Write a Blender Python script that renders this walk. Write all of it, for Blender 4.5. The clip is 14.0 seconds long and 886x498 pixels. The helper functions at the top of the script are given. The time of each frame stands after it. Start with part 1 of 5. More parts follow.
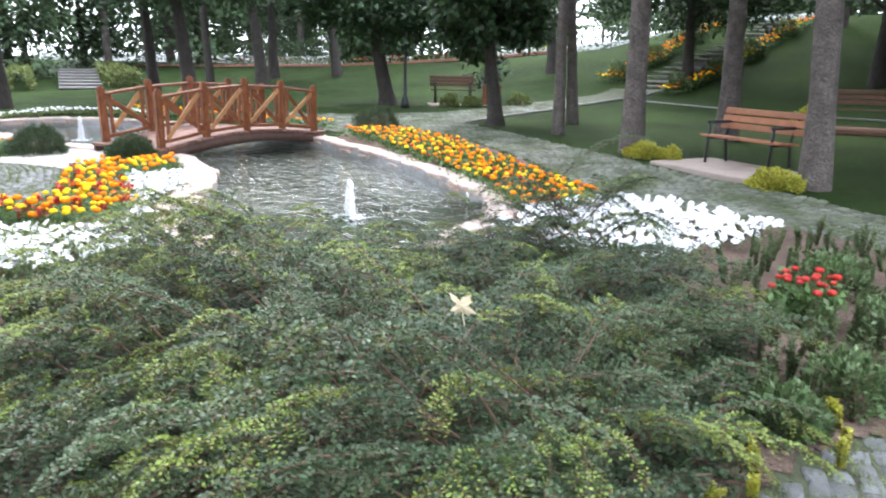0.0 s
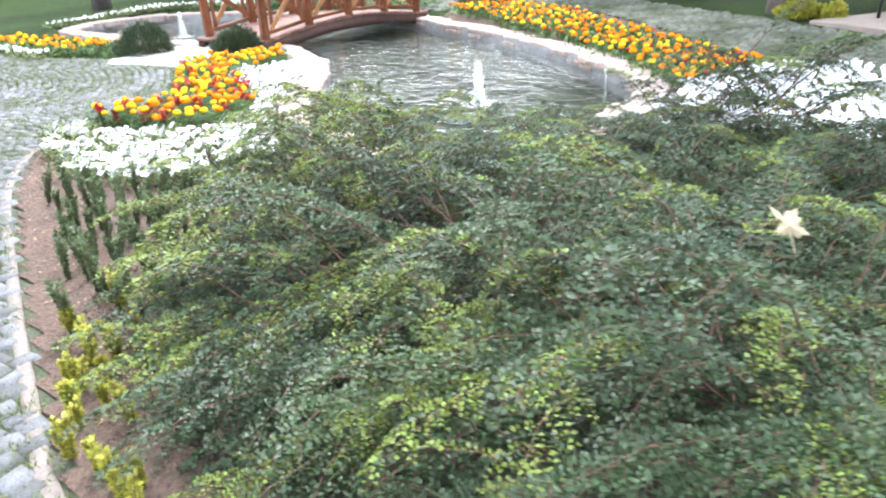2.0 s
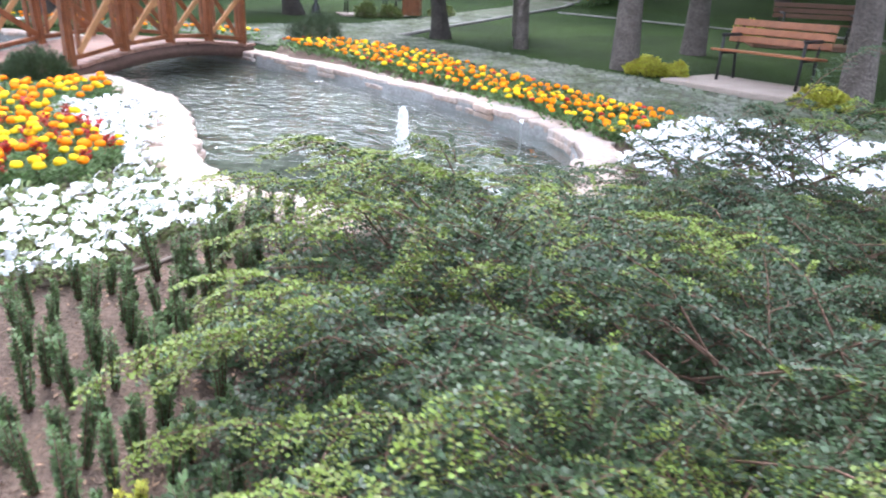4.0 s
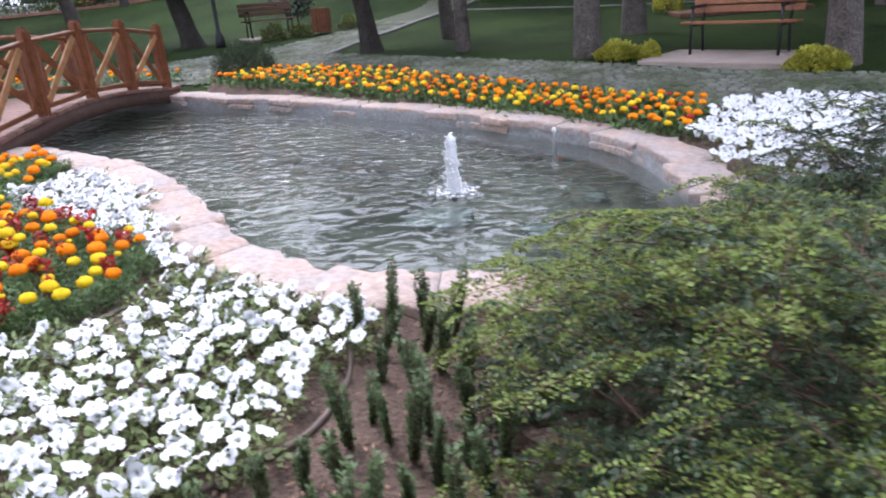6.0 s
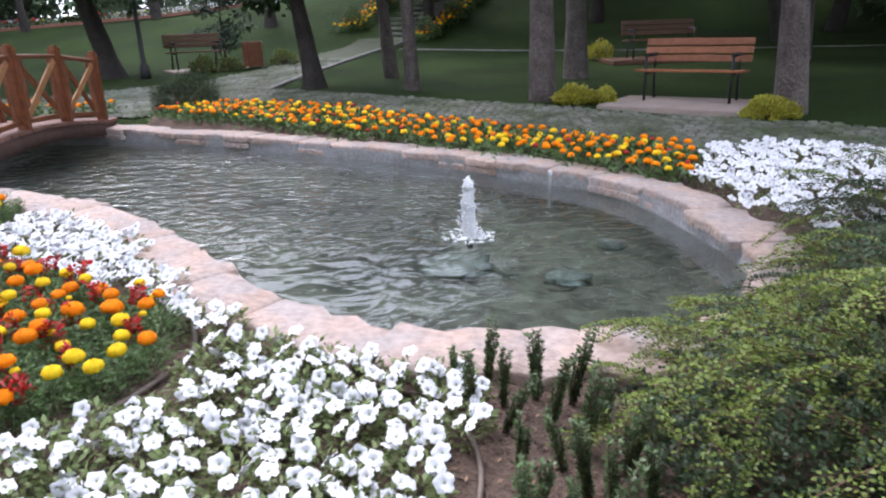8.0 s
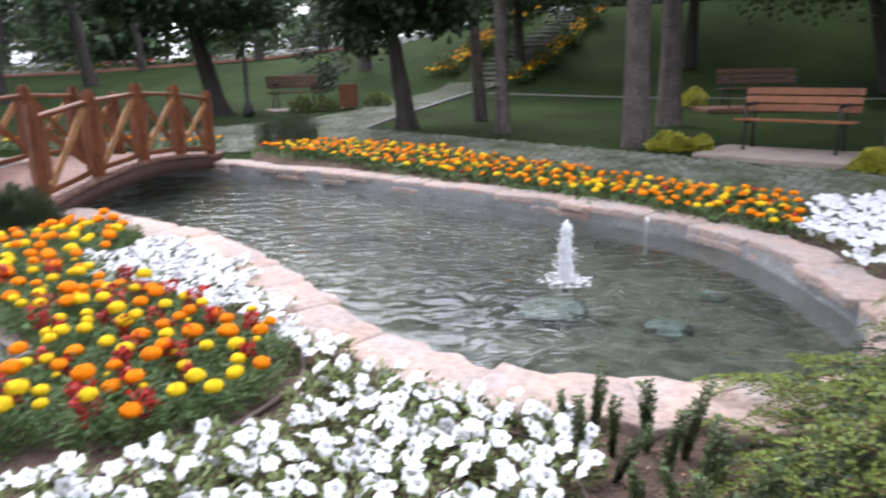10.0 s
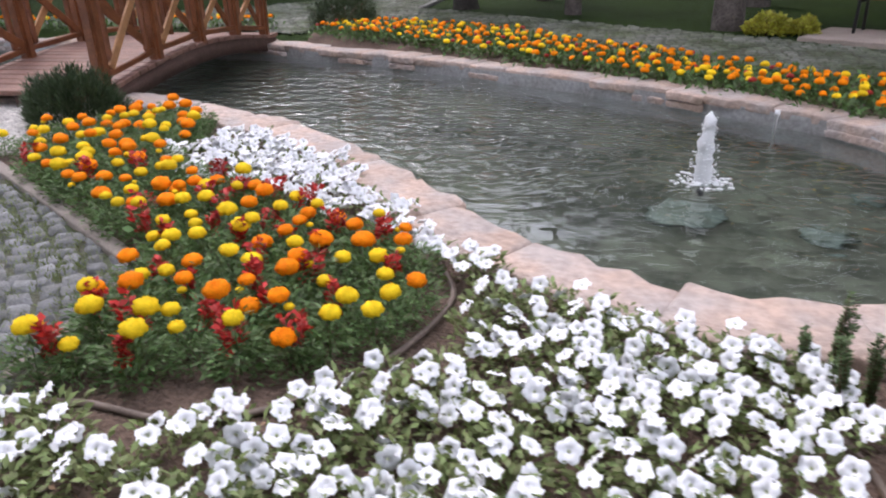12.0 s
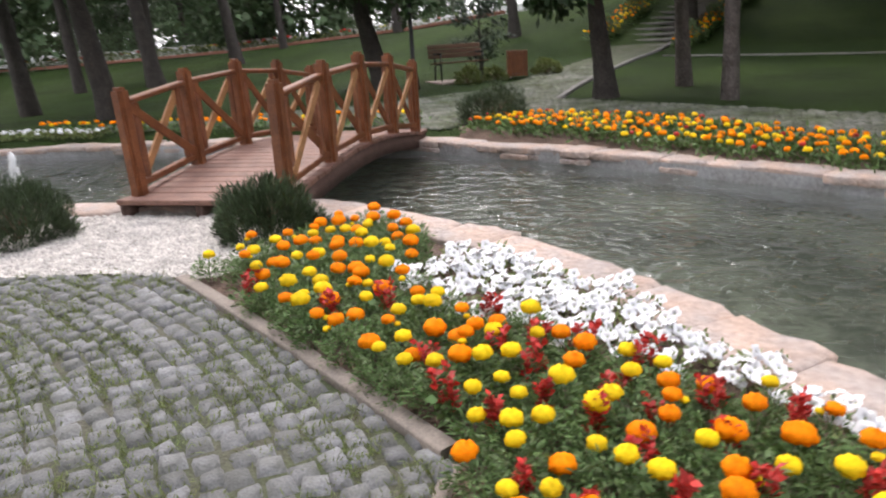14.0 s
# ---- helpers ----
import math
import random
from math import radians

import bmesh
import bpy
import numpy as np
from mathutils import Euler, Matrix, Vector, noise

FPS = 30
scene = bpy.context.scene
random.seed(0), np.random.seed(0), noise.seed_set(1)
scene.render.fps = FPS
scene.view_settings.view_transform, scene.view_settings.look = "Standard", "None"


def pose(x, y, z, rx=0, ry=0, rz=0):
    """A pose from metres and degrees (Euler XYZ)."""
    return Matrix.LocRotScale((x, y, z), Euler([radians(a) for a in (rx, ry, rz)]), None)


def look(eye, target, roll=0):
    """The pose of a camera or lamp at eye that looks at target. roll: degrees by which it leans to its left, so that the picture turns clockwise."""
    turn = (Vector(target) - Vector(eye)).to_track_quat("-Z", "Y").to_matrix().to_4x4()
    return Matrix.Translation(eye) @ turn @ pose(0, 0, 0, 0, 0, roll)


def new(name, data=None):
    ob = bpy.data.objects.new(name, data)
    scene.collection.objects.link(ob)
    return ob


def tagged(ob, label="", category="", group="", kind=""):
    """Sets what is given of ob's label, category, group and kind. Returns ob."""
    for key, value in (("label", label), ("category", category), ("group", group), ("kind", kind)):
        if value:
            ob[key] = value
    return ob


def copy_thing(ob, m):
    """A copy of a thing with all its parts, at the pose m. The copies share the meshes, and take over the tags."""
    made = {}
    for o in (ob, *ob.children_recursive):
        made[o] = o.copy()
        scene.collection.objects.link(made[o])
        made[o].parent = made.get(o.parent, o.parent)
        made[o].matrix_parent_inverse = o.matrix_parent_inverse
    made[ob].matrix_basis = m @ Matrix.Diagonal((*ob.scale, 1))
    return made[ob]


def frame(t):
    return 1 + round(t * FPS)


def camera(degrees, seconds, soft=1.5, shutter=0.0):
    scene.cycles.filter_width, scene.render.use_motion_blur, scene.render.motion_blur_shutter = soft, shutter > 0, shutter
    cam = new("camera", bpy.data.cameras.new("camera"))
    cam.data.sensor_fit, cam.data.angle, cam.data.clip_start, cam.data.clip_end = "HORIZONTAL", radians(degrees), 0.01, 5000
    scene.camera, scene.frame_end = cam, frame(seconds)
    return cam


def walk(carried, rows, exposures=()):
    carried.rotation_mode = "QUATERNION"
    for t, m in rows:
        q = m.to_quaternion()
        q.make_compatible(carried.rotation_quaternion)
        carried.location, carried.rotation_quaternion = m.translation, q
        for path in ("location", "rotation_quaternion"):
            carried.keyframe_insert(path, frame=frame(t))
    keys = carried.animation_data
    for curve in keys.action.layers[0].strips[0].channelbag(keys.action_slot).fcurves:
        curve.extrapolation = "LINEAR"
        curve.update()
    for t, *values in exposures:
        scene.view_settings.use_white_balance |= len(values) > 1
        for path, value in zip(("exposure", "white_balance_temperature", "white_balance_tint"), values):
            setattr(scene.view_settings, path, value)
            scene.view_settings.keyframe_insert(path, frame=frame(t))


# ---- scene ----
cam = camera(66.0, 14.0, 2.0, 0.4)
PATH = [
    (0, (4.001, -0.153, 1.619), (3.039, 1.52, 1.093), 1.1),
    (0.5, (4.017, -0.156, 1.593), (3.147, 1.551, 1.022), 1.6),
    (1, (3.936, -0.184, 1.573), (3.162, 1.548, 0.939), 2.6),
    (1.5, (3.54, -0.137, 1.512), (2.57, 1.466, 0.814), -2.0),
    (2, (3.276, 0.054, 1.514), (2.155, 1.485, 0.68), -3.5),
    (2.5, (2.776, 0.069, 1.437), (1.865, 1.594, 0.519), -1.2),
    (3, (2.062, 0.252, 1.335), (1.045, 1.79, 0.559), -3.9),
    (3.2, (1.93, 0.232, 1.381), (1.019, 1.866, 0.675), -0.9),
    (5.5, (0.207, 0.771, 1.388), (-0.007, 2.607, 0.624), -1.4),
    (6, (-0.109, 0.947, 1.384), (-0.38, 2.791, 0.657), -4.5),
    (6.5, (-0.381, 1.053, 1.368), (-0.741, 2.869, 0.611), -2.1),
    (7, (-0.663, 1.123, 1.384), (-0.851, 2.967, 0.633), -2.7),
    (9.5, (-1.018, 1.227, 1.408), (-0.957, 3.169, 0.936), -1.8),
    (10, (-1.064, 1.161, 1.41), (-1.281, 3.08, 0.891), -1.1),
    (10.5, (-1.136, 1.143, 1.385), (-1.572, 3.003, 0.792), -1.0),
    (11, (-1.267, 1.283, 1.377), (-1.702, 3.149, 0.806), -3.6),
    (11.5, (-1.474, 1.438, 1.356), (-1.905, 3.267, 0.671), -2.3),
    (12, (-1.712, 1.576, 1.315), (-1.997, 3.378, 0.497), -1.1),
    (12.5, (-1.989, 1.67, 1.369), (-2.303, 3.478, 0.575), -0.7),
    (13, (-2.273, 1.837, 1.356), (-2.803, 3.63, 0.646), -4.5),
    (13.5, (-2.555, 1.992, 1.401), (-3.182, 3.821, 0.892), -2.3),
    (14, (-2.948, 2.187, 1.344), (-3.461, 4.029, 0.759), -3.6),
]
walk(cam, [(t, look(eye, target, roll)) for t, eye, target, roll in PATH],
     [(0, 1.48, 5950, 11), (1, 1.64, 5950, 11), (2, 1.82, 5900, 11), (3.2, 1.82, 5700, 11), (5.3, 0.95, 5650, 20), (6, 0.75, 5750, 20), (7.2, 0.3, 5800, 20), (9.3, 1.14, 6000, 16), (10, 0.78, 6050, 18), (11, 0.36, 6100, 20), (12.5, 0.3, 6250, 19), (14, 0.56, 6600, 16)])

# ---------- world, sun, exposure ----------
world = bpy.data.worlds.new("overcast_sky")
scene.world = world
world.use_nodes = True
wn, wl = world.node_tree.nodes, world.node_tree.links
sky = wn.new("ShaderNodeTexSky")
sky.sky_type = "NISHITA"
sky.sun_disc = False
sky.sun_elevation, sky.sun_rotation = radians(48), radians(-35)
sky.dust_density = 4.0
cloud = wn.new("ShaderNodeMixRGB")
cloud.inputs[0].default_value = 0.65
cloud.inputs[2].default_value = (24.0, 24.8, 26.0, 1)
wl.new(sky.outputs[0], cloud.inputs[1])
wl.new(cloud.outputs[0], wn["Background"].inputs[0])
wn["Background"].inputs[1].default_value = 0.13
sun = new("sun", bpy.data.lights.new("sun", "SUN"))
sun.data.energy, sun.data.angle, sun.data.color = 1.2, radians(14), (1.0, 0.95, 0.88)
sun.matrix_world = look((0, 0, 30), (13, -18.5, 0))

# ---------- materials ----------


def material(name, colour, rough=0.8, vary=0.25, scale=6.0, fine=60.0, bump=0.3, metal=0.0, second=None, island=0.0, per_object=0.0, spec=0.5, hue=0.0, translucent=0.0, bump_dist=0.01):
    """Two scales of noise over a base colour, with bump; island / per_object vary single pieces."""
    m = bpy.data.materials.new(name)
    m.use_nodes = True
    n, l = m.node_tree.nodes, m.node_tree.links
    b = n["Principled BSDF"]
    b.inputs["Roughness"].default_value = rough
    b.inputs["Metallic"].default_value = metal
    b.inputs["Specular IOR Level"].default_value = spec
    tc = n.new("ShaderNodeTexCoord")
    n1, n2 = n.new("ShaderNodeTexNoise"), n.new("ShaderNodeTexNoise")
    n1.inputs["Scale"].default_value, n2.inputs["Scale"].default_value = scale, fine
    n1.inputs["Detail"].default_value, n2.inputs["Detail"].default_value = 4, 3
    geo = n.new("ShaderNodeNewGeometry")
    l.new(geo.outputs["Position"], n1.inputs["Vector"])
    l.new(geo.outputs["Position"], n2.inputs["Vector"])
    ramp = n.new("ShaderNodeMapRange")
    ramp.inputs[1].default_value, ramp.inputs[2].default_value = 0.35, 0.65
    l.new(n1.outputs[0], ramp.inputs[0])
    mix = n.new("ShaderNodeMixRGB")
    l.new(ramp.outputs[0], mix.inputs[0])
    c2 = second or tuple(c * (1 - vary) for c in colour)
    mix.inputs[1].default_value, mix.inputs[2].default_value = (*colour, 1), (*c2, 1)
    hsv = n.new("ShaderNodeHueSaturation")
    l.new(mix.outputs[0], hsv.inputs["Color"])
    value = n.new("ShaderNodeMapRange")
    value.inputs[1].default_value, value.inputs[2].default_value = 0.3, 0.7
    value.inputs[3].default_value, value.inputs[4].default_value = 1 - vary, 1 + vary
    l.new(n2.outputs[0], value.inputs[0])
    last = value.outputs[0]
    if island or per_object:
        source = geo.outputs["Random Per Island"]
        if per_object:
            source = n.new("ShaderNodeObjectInfo").outputs["Random"]
        r = n.new("ShaderNodeMapRange")
        amount = island or per_object
        r.inputs[3].default_value, r.inputs[4].default_value = 1 - amount, 1 + amount
        l.new(source, r.inputs[0])
        mul = n.new("ShaderNodeMath")
        mul.operation = "MULTIPLY"
        l.new(last, mul.inputs[0])
        l.new(r.outputs[0], mul.inputs[1])
        last = mul.outputs[0]
        if hue:
            h = n.new("ShaderNodeMapRange")
            h.inputs[3].default_value, h.inputs[4].default_value = 0.5 - hue, 0.5 + hue
            l.new(source, h.inputs[0])
            l.new(h.outputs[0], hsv.inputs["Hue"])
    l.new(last, hsv.inputs["Value"])
    l.new(hsv.outputs[0], b.inputs["Base Color"])
    if bump:
        bp = n.new("ShaderNodeBump")
        bp.inputs["Strength"].default_value = bump
        bp.inputs["Distance"].default_value = bump_dist
        l.new(n2.outputs[0], bp.inputs["Height"])
        l.new(bp.outputs[0], b.inputs["Normal"])
    if translucent:
        out = n["Material Output"]
        tr, ms = n.new("ShaderNodeBsdfTranslucent"), n.new("ShaderNodeMixShader")
        ms.inputs[0].default_value = translucent
        l.new(hsv.outputs[0], tr.inputs[0])
        l.new(b.outputs[0], ms.inputs[1])
        l.new(tr.outputs[0], ms.inputs[2])
        l.new(ms.outputs[0], out.inputs[0])
    return m


LAWN = material("lawn_grass", (0.027, 0.049, 0.0085), 0.95, 0.45, 0.45, 30, 1.0, second=(0.015, 0.029, 0.0055), bump_dist=0.05, spec=0.15)
SOIL = material("garden_soil", (0.145, 0.095, 0.07), 0.95, 0.35, 3, 50, 0.9, second=(0.1, 0.066, 0.048), bump_dist=0.03)
SAND = material("sandy_joint", (0.085, 0.082, 0.058), 0.95, 0.35, 2.5, 70, 0.8, second=(0.05, 0.066, 0.026))
COBBLE = material("cobble_granite", (0.17, 0.172, 0.178), 0.7, 0.25, 9, 90, 0.6, second=(0.105, 0.107, 0.1), per_object=0.25)
COBBLE_REST = material("cobble_granite_rest", (0.17, 0.172, 0.178), 0.7, 0.25, 9, 90, 0.6, second=(0.105, 0.107, 0.1), island=0.25)
COBBLE_MOSSY = material("cobble_mossy", (0.16, 0.162, 0.135), 0.85, 0.3, 1.6, 60, 0.6, second=(0.05, 0.066, 0.024), island=0.3)
KERB = material("kerb_concrete", (0.25, 0.21, 0.18), 0.85, 0.2, 5, 80, 0.4)
RIMSTONE = material("rim_sandstone", (0.46, 0.335, 0.27), 0.8, 0.18, 4, 22, 0.9, second=(0.38, 0.325, 0.3), per_object=0.1, bump_dist=0.02)
RIMWALL = material("pond_wall_render", (0.42, 0.42, 0.43), 0.8, 0.2, 3, 30, 0.4, second=(0.32, 0.31, 0.3))
PONDFLOOR = material("pond_floor_silt", (0.14, 0.15, 0.12), 0.9, 0.4, 0.9, 7, 0.4, second=(0.045, 0.052, 0.042))
GRAVEL = material("white_gravel", (0.6, 0.56, 0.52), 0.8, 0.3, 5, 55, 1.0, island=0.2, bump_dist=0.02)
PAD = material("pad_concrete", (0.36, 0.29, 0.25), 0.85, 0.15, 4, 60, 0.3)
STEP = material("step_stone", (0.2, 0.19, 0.175), 0.85, 0.25, 3, 40, 0.3)
STAINED = material("stained_pine", (0.2, 0.07, 0.026), 0.5, 0.25, 9, 70, 0.25, second=(0.135, 0.045, 0.017), per_object=0.12)
DECK = material("deck_boards", (0.22, 0.115, 0.085), 0.65, 0.25, 8, 70, 0.3, per_object=0.15)
BEAM = material("dark_brown_beam", (0.1, 0.055, 0.042), 0.75, 0.25, 8, 60, 0.3)
PALEWOOD = material("pale_lit_wood", (0.42, 0.21, 0.09), 0.6, 0.2, 9, 70, 0.2, per_object=0.1)
SLAT = material("bench_slat_varnish", (0.3, 0.11, 0.045), 0.5, 0.2, 9, 60, 0.2, per_object=0.12)
SLATDARK = material("bench_slat_dark", (0.14, 0.065, 0.035), 0.55, 0.2, 9, 60, 0.2, per_object=0.12)
IRON = material("dark_iron", (0.03, 0.03, 0.032), 0.5, 0.2, 20, 90, 0.2, metal=0.4)
BARK = material("grey_pine_bark", (0.135, 0.112, 0.1), 0.95, 0.3, 5, 26, 1.0, second=(0.085, 0.07, 0.062), bump_dist=0.05)
BARKDARK = material("dark_bark", (0.055, 0.046, 0.04), 0.95, 0.3, 5, 26, 1.0, bump_dist=0.05)
LEAFDARK = material("crown_leaf", (0.034, 0.068, 0.022), 0.6, 0.25, 1.5, 30, 0, island=0.4, hue=0.02, translucent=0.25)
NEEDLE = material("needle_leaf", (0.035, 0.06, 0.035), 0.7, 0.25, 1.5, 30, 0, island=0.35, hue=0.01)
# paler, greyer green for distance, on far pines, broadleaf trees and hedge alike
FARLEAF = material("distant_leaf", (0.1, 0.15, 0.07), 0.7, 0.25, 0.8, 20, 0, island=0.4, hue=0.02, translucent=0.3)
HEDGELEAF = material("clipped_hedge_leaf", (0.15, 0.18, 0.05), 0.7, 0.25, 0.8, 20, 0, island=0.4, hue=0.02, translucent=0.2)
COTON = material("cotoneaster_leaf", (0.055, 0.092, 0.031), 0.5, 0.2, 1.3, 40, 0, second=(0.036, 0.062, 0.03), island=0.35, hue=0.015, translucent=0.2)
COTONTIP = material("cotoneaster_young_leaf", (0.195, 0.25, 0.042), 0.55, 0.2, 2.5, 40, 0, island=0.3, hue=0.015, translucent=0.25)
TWIG = material("brown_twig", (0.16, 0.09, 0.06), 0.85, 0.2, 20, 90, 0.2)
BOX = material("box_leaf", (0.13, 0.195, 0.075), 0.45, 0.2, 4, 40, 0, island=0.35, hue=0.015, translucent=0.15)
GOLD = material("golden_leaf", (0.5, 0.48, 0.07), 0.5, 0.2, 5, 40, 0, island=0.35, hue=0.02, translucent=0.25)
JUNIPER = material("dwarf_pine_needles", (0.055, 0.085, 0.035), 0.6, 0.25, 3, 40, 0, island=0.35, hue=0.015)
MARILEAF = material("marigold_leaf", (0.11, 0.185, 0.055), 0.6, 0.2, 5, 40, 0, island=0.4, hue=0.015, translucent=0.2)
PETLEAF = material("petunia_leaf", (0.21, 0.255, 0.09), 0.6, 0.2, 5, 40, 0, island=0.35, hue=0.02, translucent=0.2)
ORANGE = material("marigold_orange", (0.95, 0.22, 0.0), 0.7, 0.15, 30, 150, 0.2, per_object=0.12, second=(0.95, 0.28, 0.002), translucent=0.1, spec=0.1)
YELLOW = material("marigold_yellow", (0.92, 0.62, 0.012), 0.7, 0.12, 30, 150, 0.2, per_object=0.1, translucent=0.1, spec=0.1)
ORANGE_FAR = material("marigold_orange_row", (0.95, 0.26, 0.0), 0.7, 0.15, 30, 150, 0, island=0.15, spec=0.1)
YELLOW_FAR = material("marigold_yellow_row", (0.92, 0.6, 0.012), 0.7, 0.12, 30, 150, 0, island=0.12, spec=0.1)
RED = material("salvia_red", (0.48, 0.018, 0.01), 0.6, 0.2, 20, 90, 0, island=0.3, translucent=0.1)
WHITE = material("petunia_white", (0.8, 0.8, 0.82), 0.6, 0.03, 20, 90, 0, island=0.04)
THROAT = material("petunia_throat", (0.62, 0.66, 0.45), 0.6, 0.1, 20, 90, 0)
HOSE = material("drip_hose", (0.2, 0.15, 0.12), 0.6, 0.2, 10, 60, 0.1)
CHIP = material("bark_chip", (0.32, 0.2, 0.13), 0.9, 0.3, 10, 60, 0.3, island=0.45)
PALE = material("pale_render_wall", (0.7, 0.7, 0.68), 0.8, 0.1, 2, 30, 0.2)
CLAY = material("red_gravel_edging", (0.26, 0.12, 0.08), 0.95, 0.25, 3, 40, 0.6)
FLOAT = material("mottled_teal", (0.23, 0.29, 0.27), 0.6, 0.3, 7, 30, 0, second=(0.11, 0.13, 0.11))
DRYLEAF = material("dry_plane_leaf", (0.36, 0.3, 0.19), 0.8, 0.15, 20, 90, 0.2)
PIPE = material("white_pipe", (0.75, 0.75, 0.75), 0.4, 0.05, 9, 60, 0)
GRASSBLADE = material("grass_blade", (0.16, 0.195, 0.06), 0.7, 0.2, 3, 40, 0, island=0.35, hue=0.02, translucent=0.2)


def water_material():
    m = bpy.data.materials.new("pond_water")
    m.use_nodes = True
    n, l = m.node_tree.nodes, m.node_tree.links
    b = n["Principled BSDF"]
    b.inputs["Base Color"].default_value = (0.66, 0.73, 0.68, 1)
    b.inputs["Roughness"].default_value = 0.03
    b.inputs["IOR"].default_value = 1.33
    b.inputs["Transmission Weight"].default_value = 1.0
    geo = n.new("ShaderNodeNewGeometry")
    stretch = n.new("ShaderNodeMapping")
    stretch.inputs["Scale"].default_value = (1.3, 1.8, 1.0)
    l.new(geo.outputs["Position"], stretch.inputs[0])
    w1, w2 = n.new("ShaderNodeTexNoise"), n.new("ShaderNodeTexNoise")
    w1.inputs["Scale"].default_value, w2.inputs["Scale"].default_value = 3.4, 11.0
    w1.inputs["Detail"].default_value, w2.inputs["Detail"].default_value = 1.5, 1
    w1.inputs["Distortion"].default_value = 0.8
    l.new(stretch.outputs[0], w1.inputs["Vector"])
    l.new(stretch.outputs[0], w2.inputs["Vector"])
    b1, b2 = n.new("ShaderNodeBump"), n.new("ShaderNodeBump")
    b1.inputs["Strength"].default_value, b1.inputs["Distance"].default_value = 1.0, 0.16
    b2.inputs["Strength"].default_value, b2.inputs["Distance"].default_value = 0.1, 0.005
    # wind ruffles the water in patches
    gust, span, ruffle = n.new("ShaderNodeTexNoise"), n.new("ShaderNodeMapRange"), n.new("ShaderNodeMath")
    gust.inputs["Scale"].default_value, gust.inputs["Detail"].default_value = 0.32, 1
    l.new(geo.outputs["Position"], gust.inputs["Vector"])
    span.inputs[1].default_value, span.inputs[2].default_value = 0.38, 0.62
    span.inputs[3].default_value, span.inputs[4].default_value = 0.06, 0.2
    l.new(gust.outputs[0], span.inputs[0])
    # stronger ripple added for sky glints, west of the jet and beyond the bridge
    pools = []
    for centre, reach in (((-2.9, 7.8, -0.1), 3.0), ((-10.0, 9.0, -0.1), 4.5)):
        gap, fall = n.new("ShaderNodeVectorMath"), n.new("ShaderNodeMapRange")
        gap.operation = "DISTANCE"
        gap.inputs[1].default_value = centre
        l.new(geo.outputs["Position"], gap.inputs[0])
        fall.inputs[1].default_value, fall.inputs[2].default_value = reach * 0.35, reach
        fall.inputs[3].default_value, fall.inputs[4].default_value = 0.7, 0.0
        l.new(gap.outputs["Value"], fall.inputs[0])
        pools.append(fall.outputs[0])
    both, whole = n.new("ShaderNodeMath"), n.new("ShaderNodeMath")
    l.new(pools[0], both.inputs[0])
    l.new(pools[1], both.inputs[1])
    l.new(both.outputs[0], whole.inputs[0])
    l.new(span.outputs[0], whole.inputs[1])
    ruffle.operation = "MULTIPLY"
    l.new(w1.outputs[0], ruffle.inputs[0])
    l.new(whole.outputs[0], ruffle.inputs[1])
    l.new(ruffle.outputs[0], b1.inputs["Height"])
    l.new(w2.outputs[0], b2.inputs["Height"])
    l.new(b1.outputs[0], b2.inputs["Normal"])
    l.new(b2.outputs[0], b.inputs["Normal"])
    return m


WATER = water_material()
FOAM = material("fountain_foam", (0.94, 0.95, 0.96), 0.4, 0.03, 20, 90, 0.4, translucent=0.2)

# ---------- helpers ----------


def mesh_of(name, verts, faces, mats, index=None, smooth=False):
    """A mesh from arrays; faces: one array (n, k) or a list of such."""
    me = bpy.data.meshes.new(name)
    verts = np.asarray(verts, float)
    blocks = faces if isinstance(faces, list) else [faces]
    blocks = [np.asarray(f, int) for f in blocks if len(f)]
    loops = np.concatenate([f.ravel() for f in blocks])
    sizes = np.concatenate([np.full(len(f), f.shape[1]) for f in blocks])
    me.vertices.add(len(verts))
    me.vertices.foreach_set("co", verts.ravel())
    me.loops.add(len(loops))
    me.loops.foreach_set("vertex_index", loops)
    me.polygons.add(len(sizes))
    me.polygons.foreach_set("loop_start", np.concatenate([[0], np.cumsum(sizes)[:-1]]))
    me.polygons.foreach_set("loop_total", sizes)
    for m in mats:
        me.materials.append(m)
    if index is not None:
        me.polygons.foreach_set("material_index", np.asarray(index, int))
    if smooth:
        me.polygons.foreach_set("use_smooth", np.ones(len(sizes), bool))
    me.update(calc_edges=True)
    me.validate()
    return me


def child(name, me, parent, m=None, label=""):
    ob = new(name, me)
    ob.parent = parent
    if m is not None:
        ob.matrix_basis = m
    if label:
        ob["label"] = label
    return ob


def bm_mesh(name, bm, mat_, smooth=False):
    me = bpy.data.meshes.new(name)
    bmesh.ops.recalc_face_normals(bm, faces=bm.faces)
    bm.to_mesh(me)
    bm.free()
    me.materials.append(mat_)
    if smooth:
        for p in me.polygons:
            p.use_smooth = True
    return me


def block(name, size, mat_, bevel=0.008, jitter=0.0, segments=1):
    """A bevelled block centred on the origin."""
    bm = bmesh.new()
    bmesh.ops.create_cube(bm, size=1)
    for v in bm.verts:
        v.co = Vector((v.co.x * size[0], v.co.y * size[1], v.co.z * size[2]))
        v.co += Vector([random.uniform(-jitter, jitter) for _ in range(3)])
    if bevel:
        bmesh.ops.bevel(bm, geom=bm.edges[:], offset=bevel, segments=segments, affect="EDGES")
    return bm_mesh(name, bm, mat_)


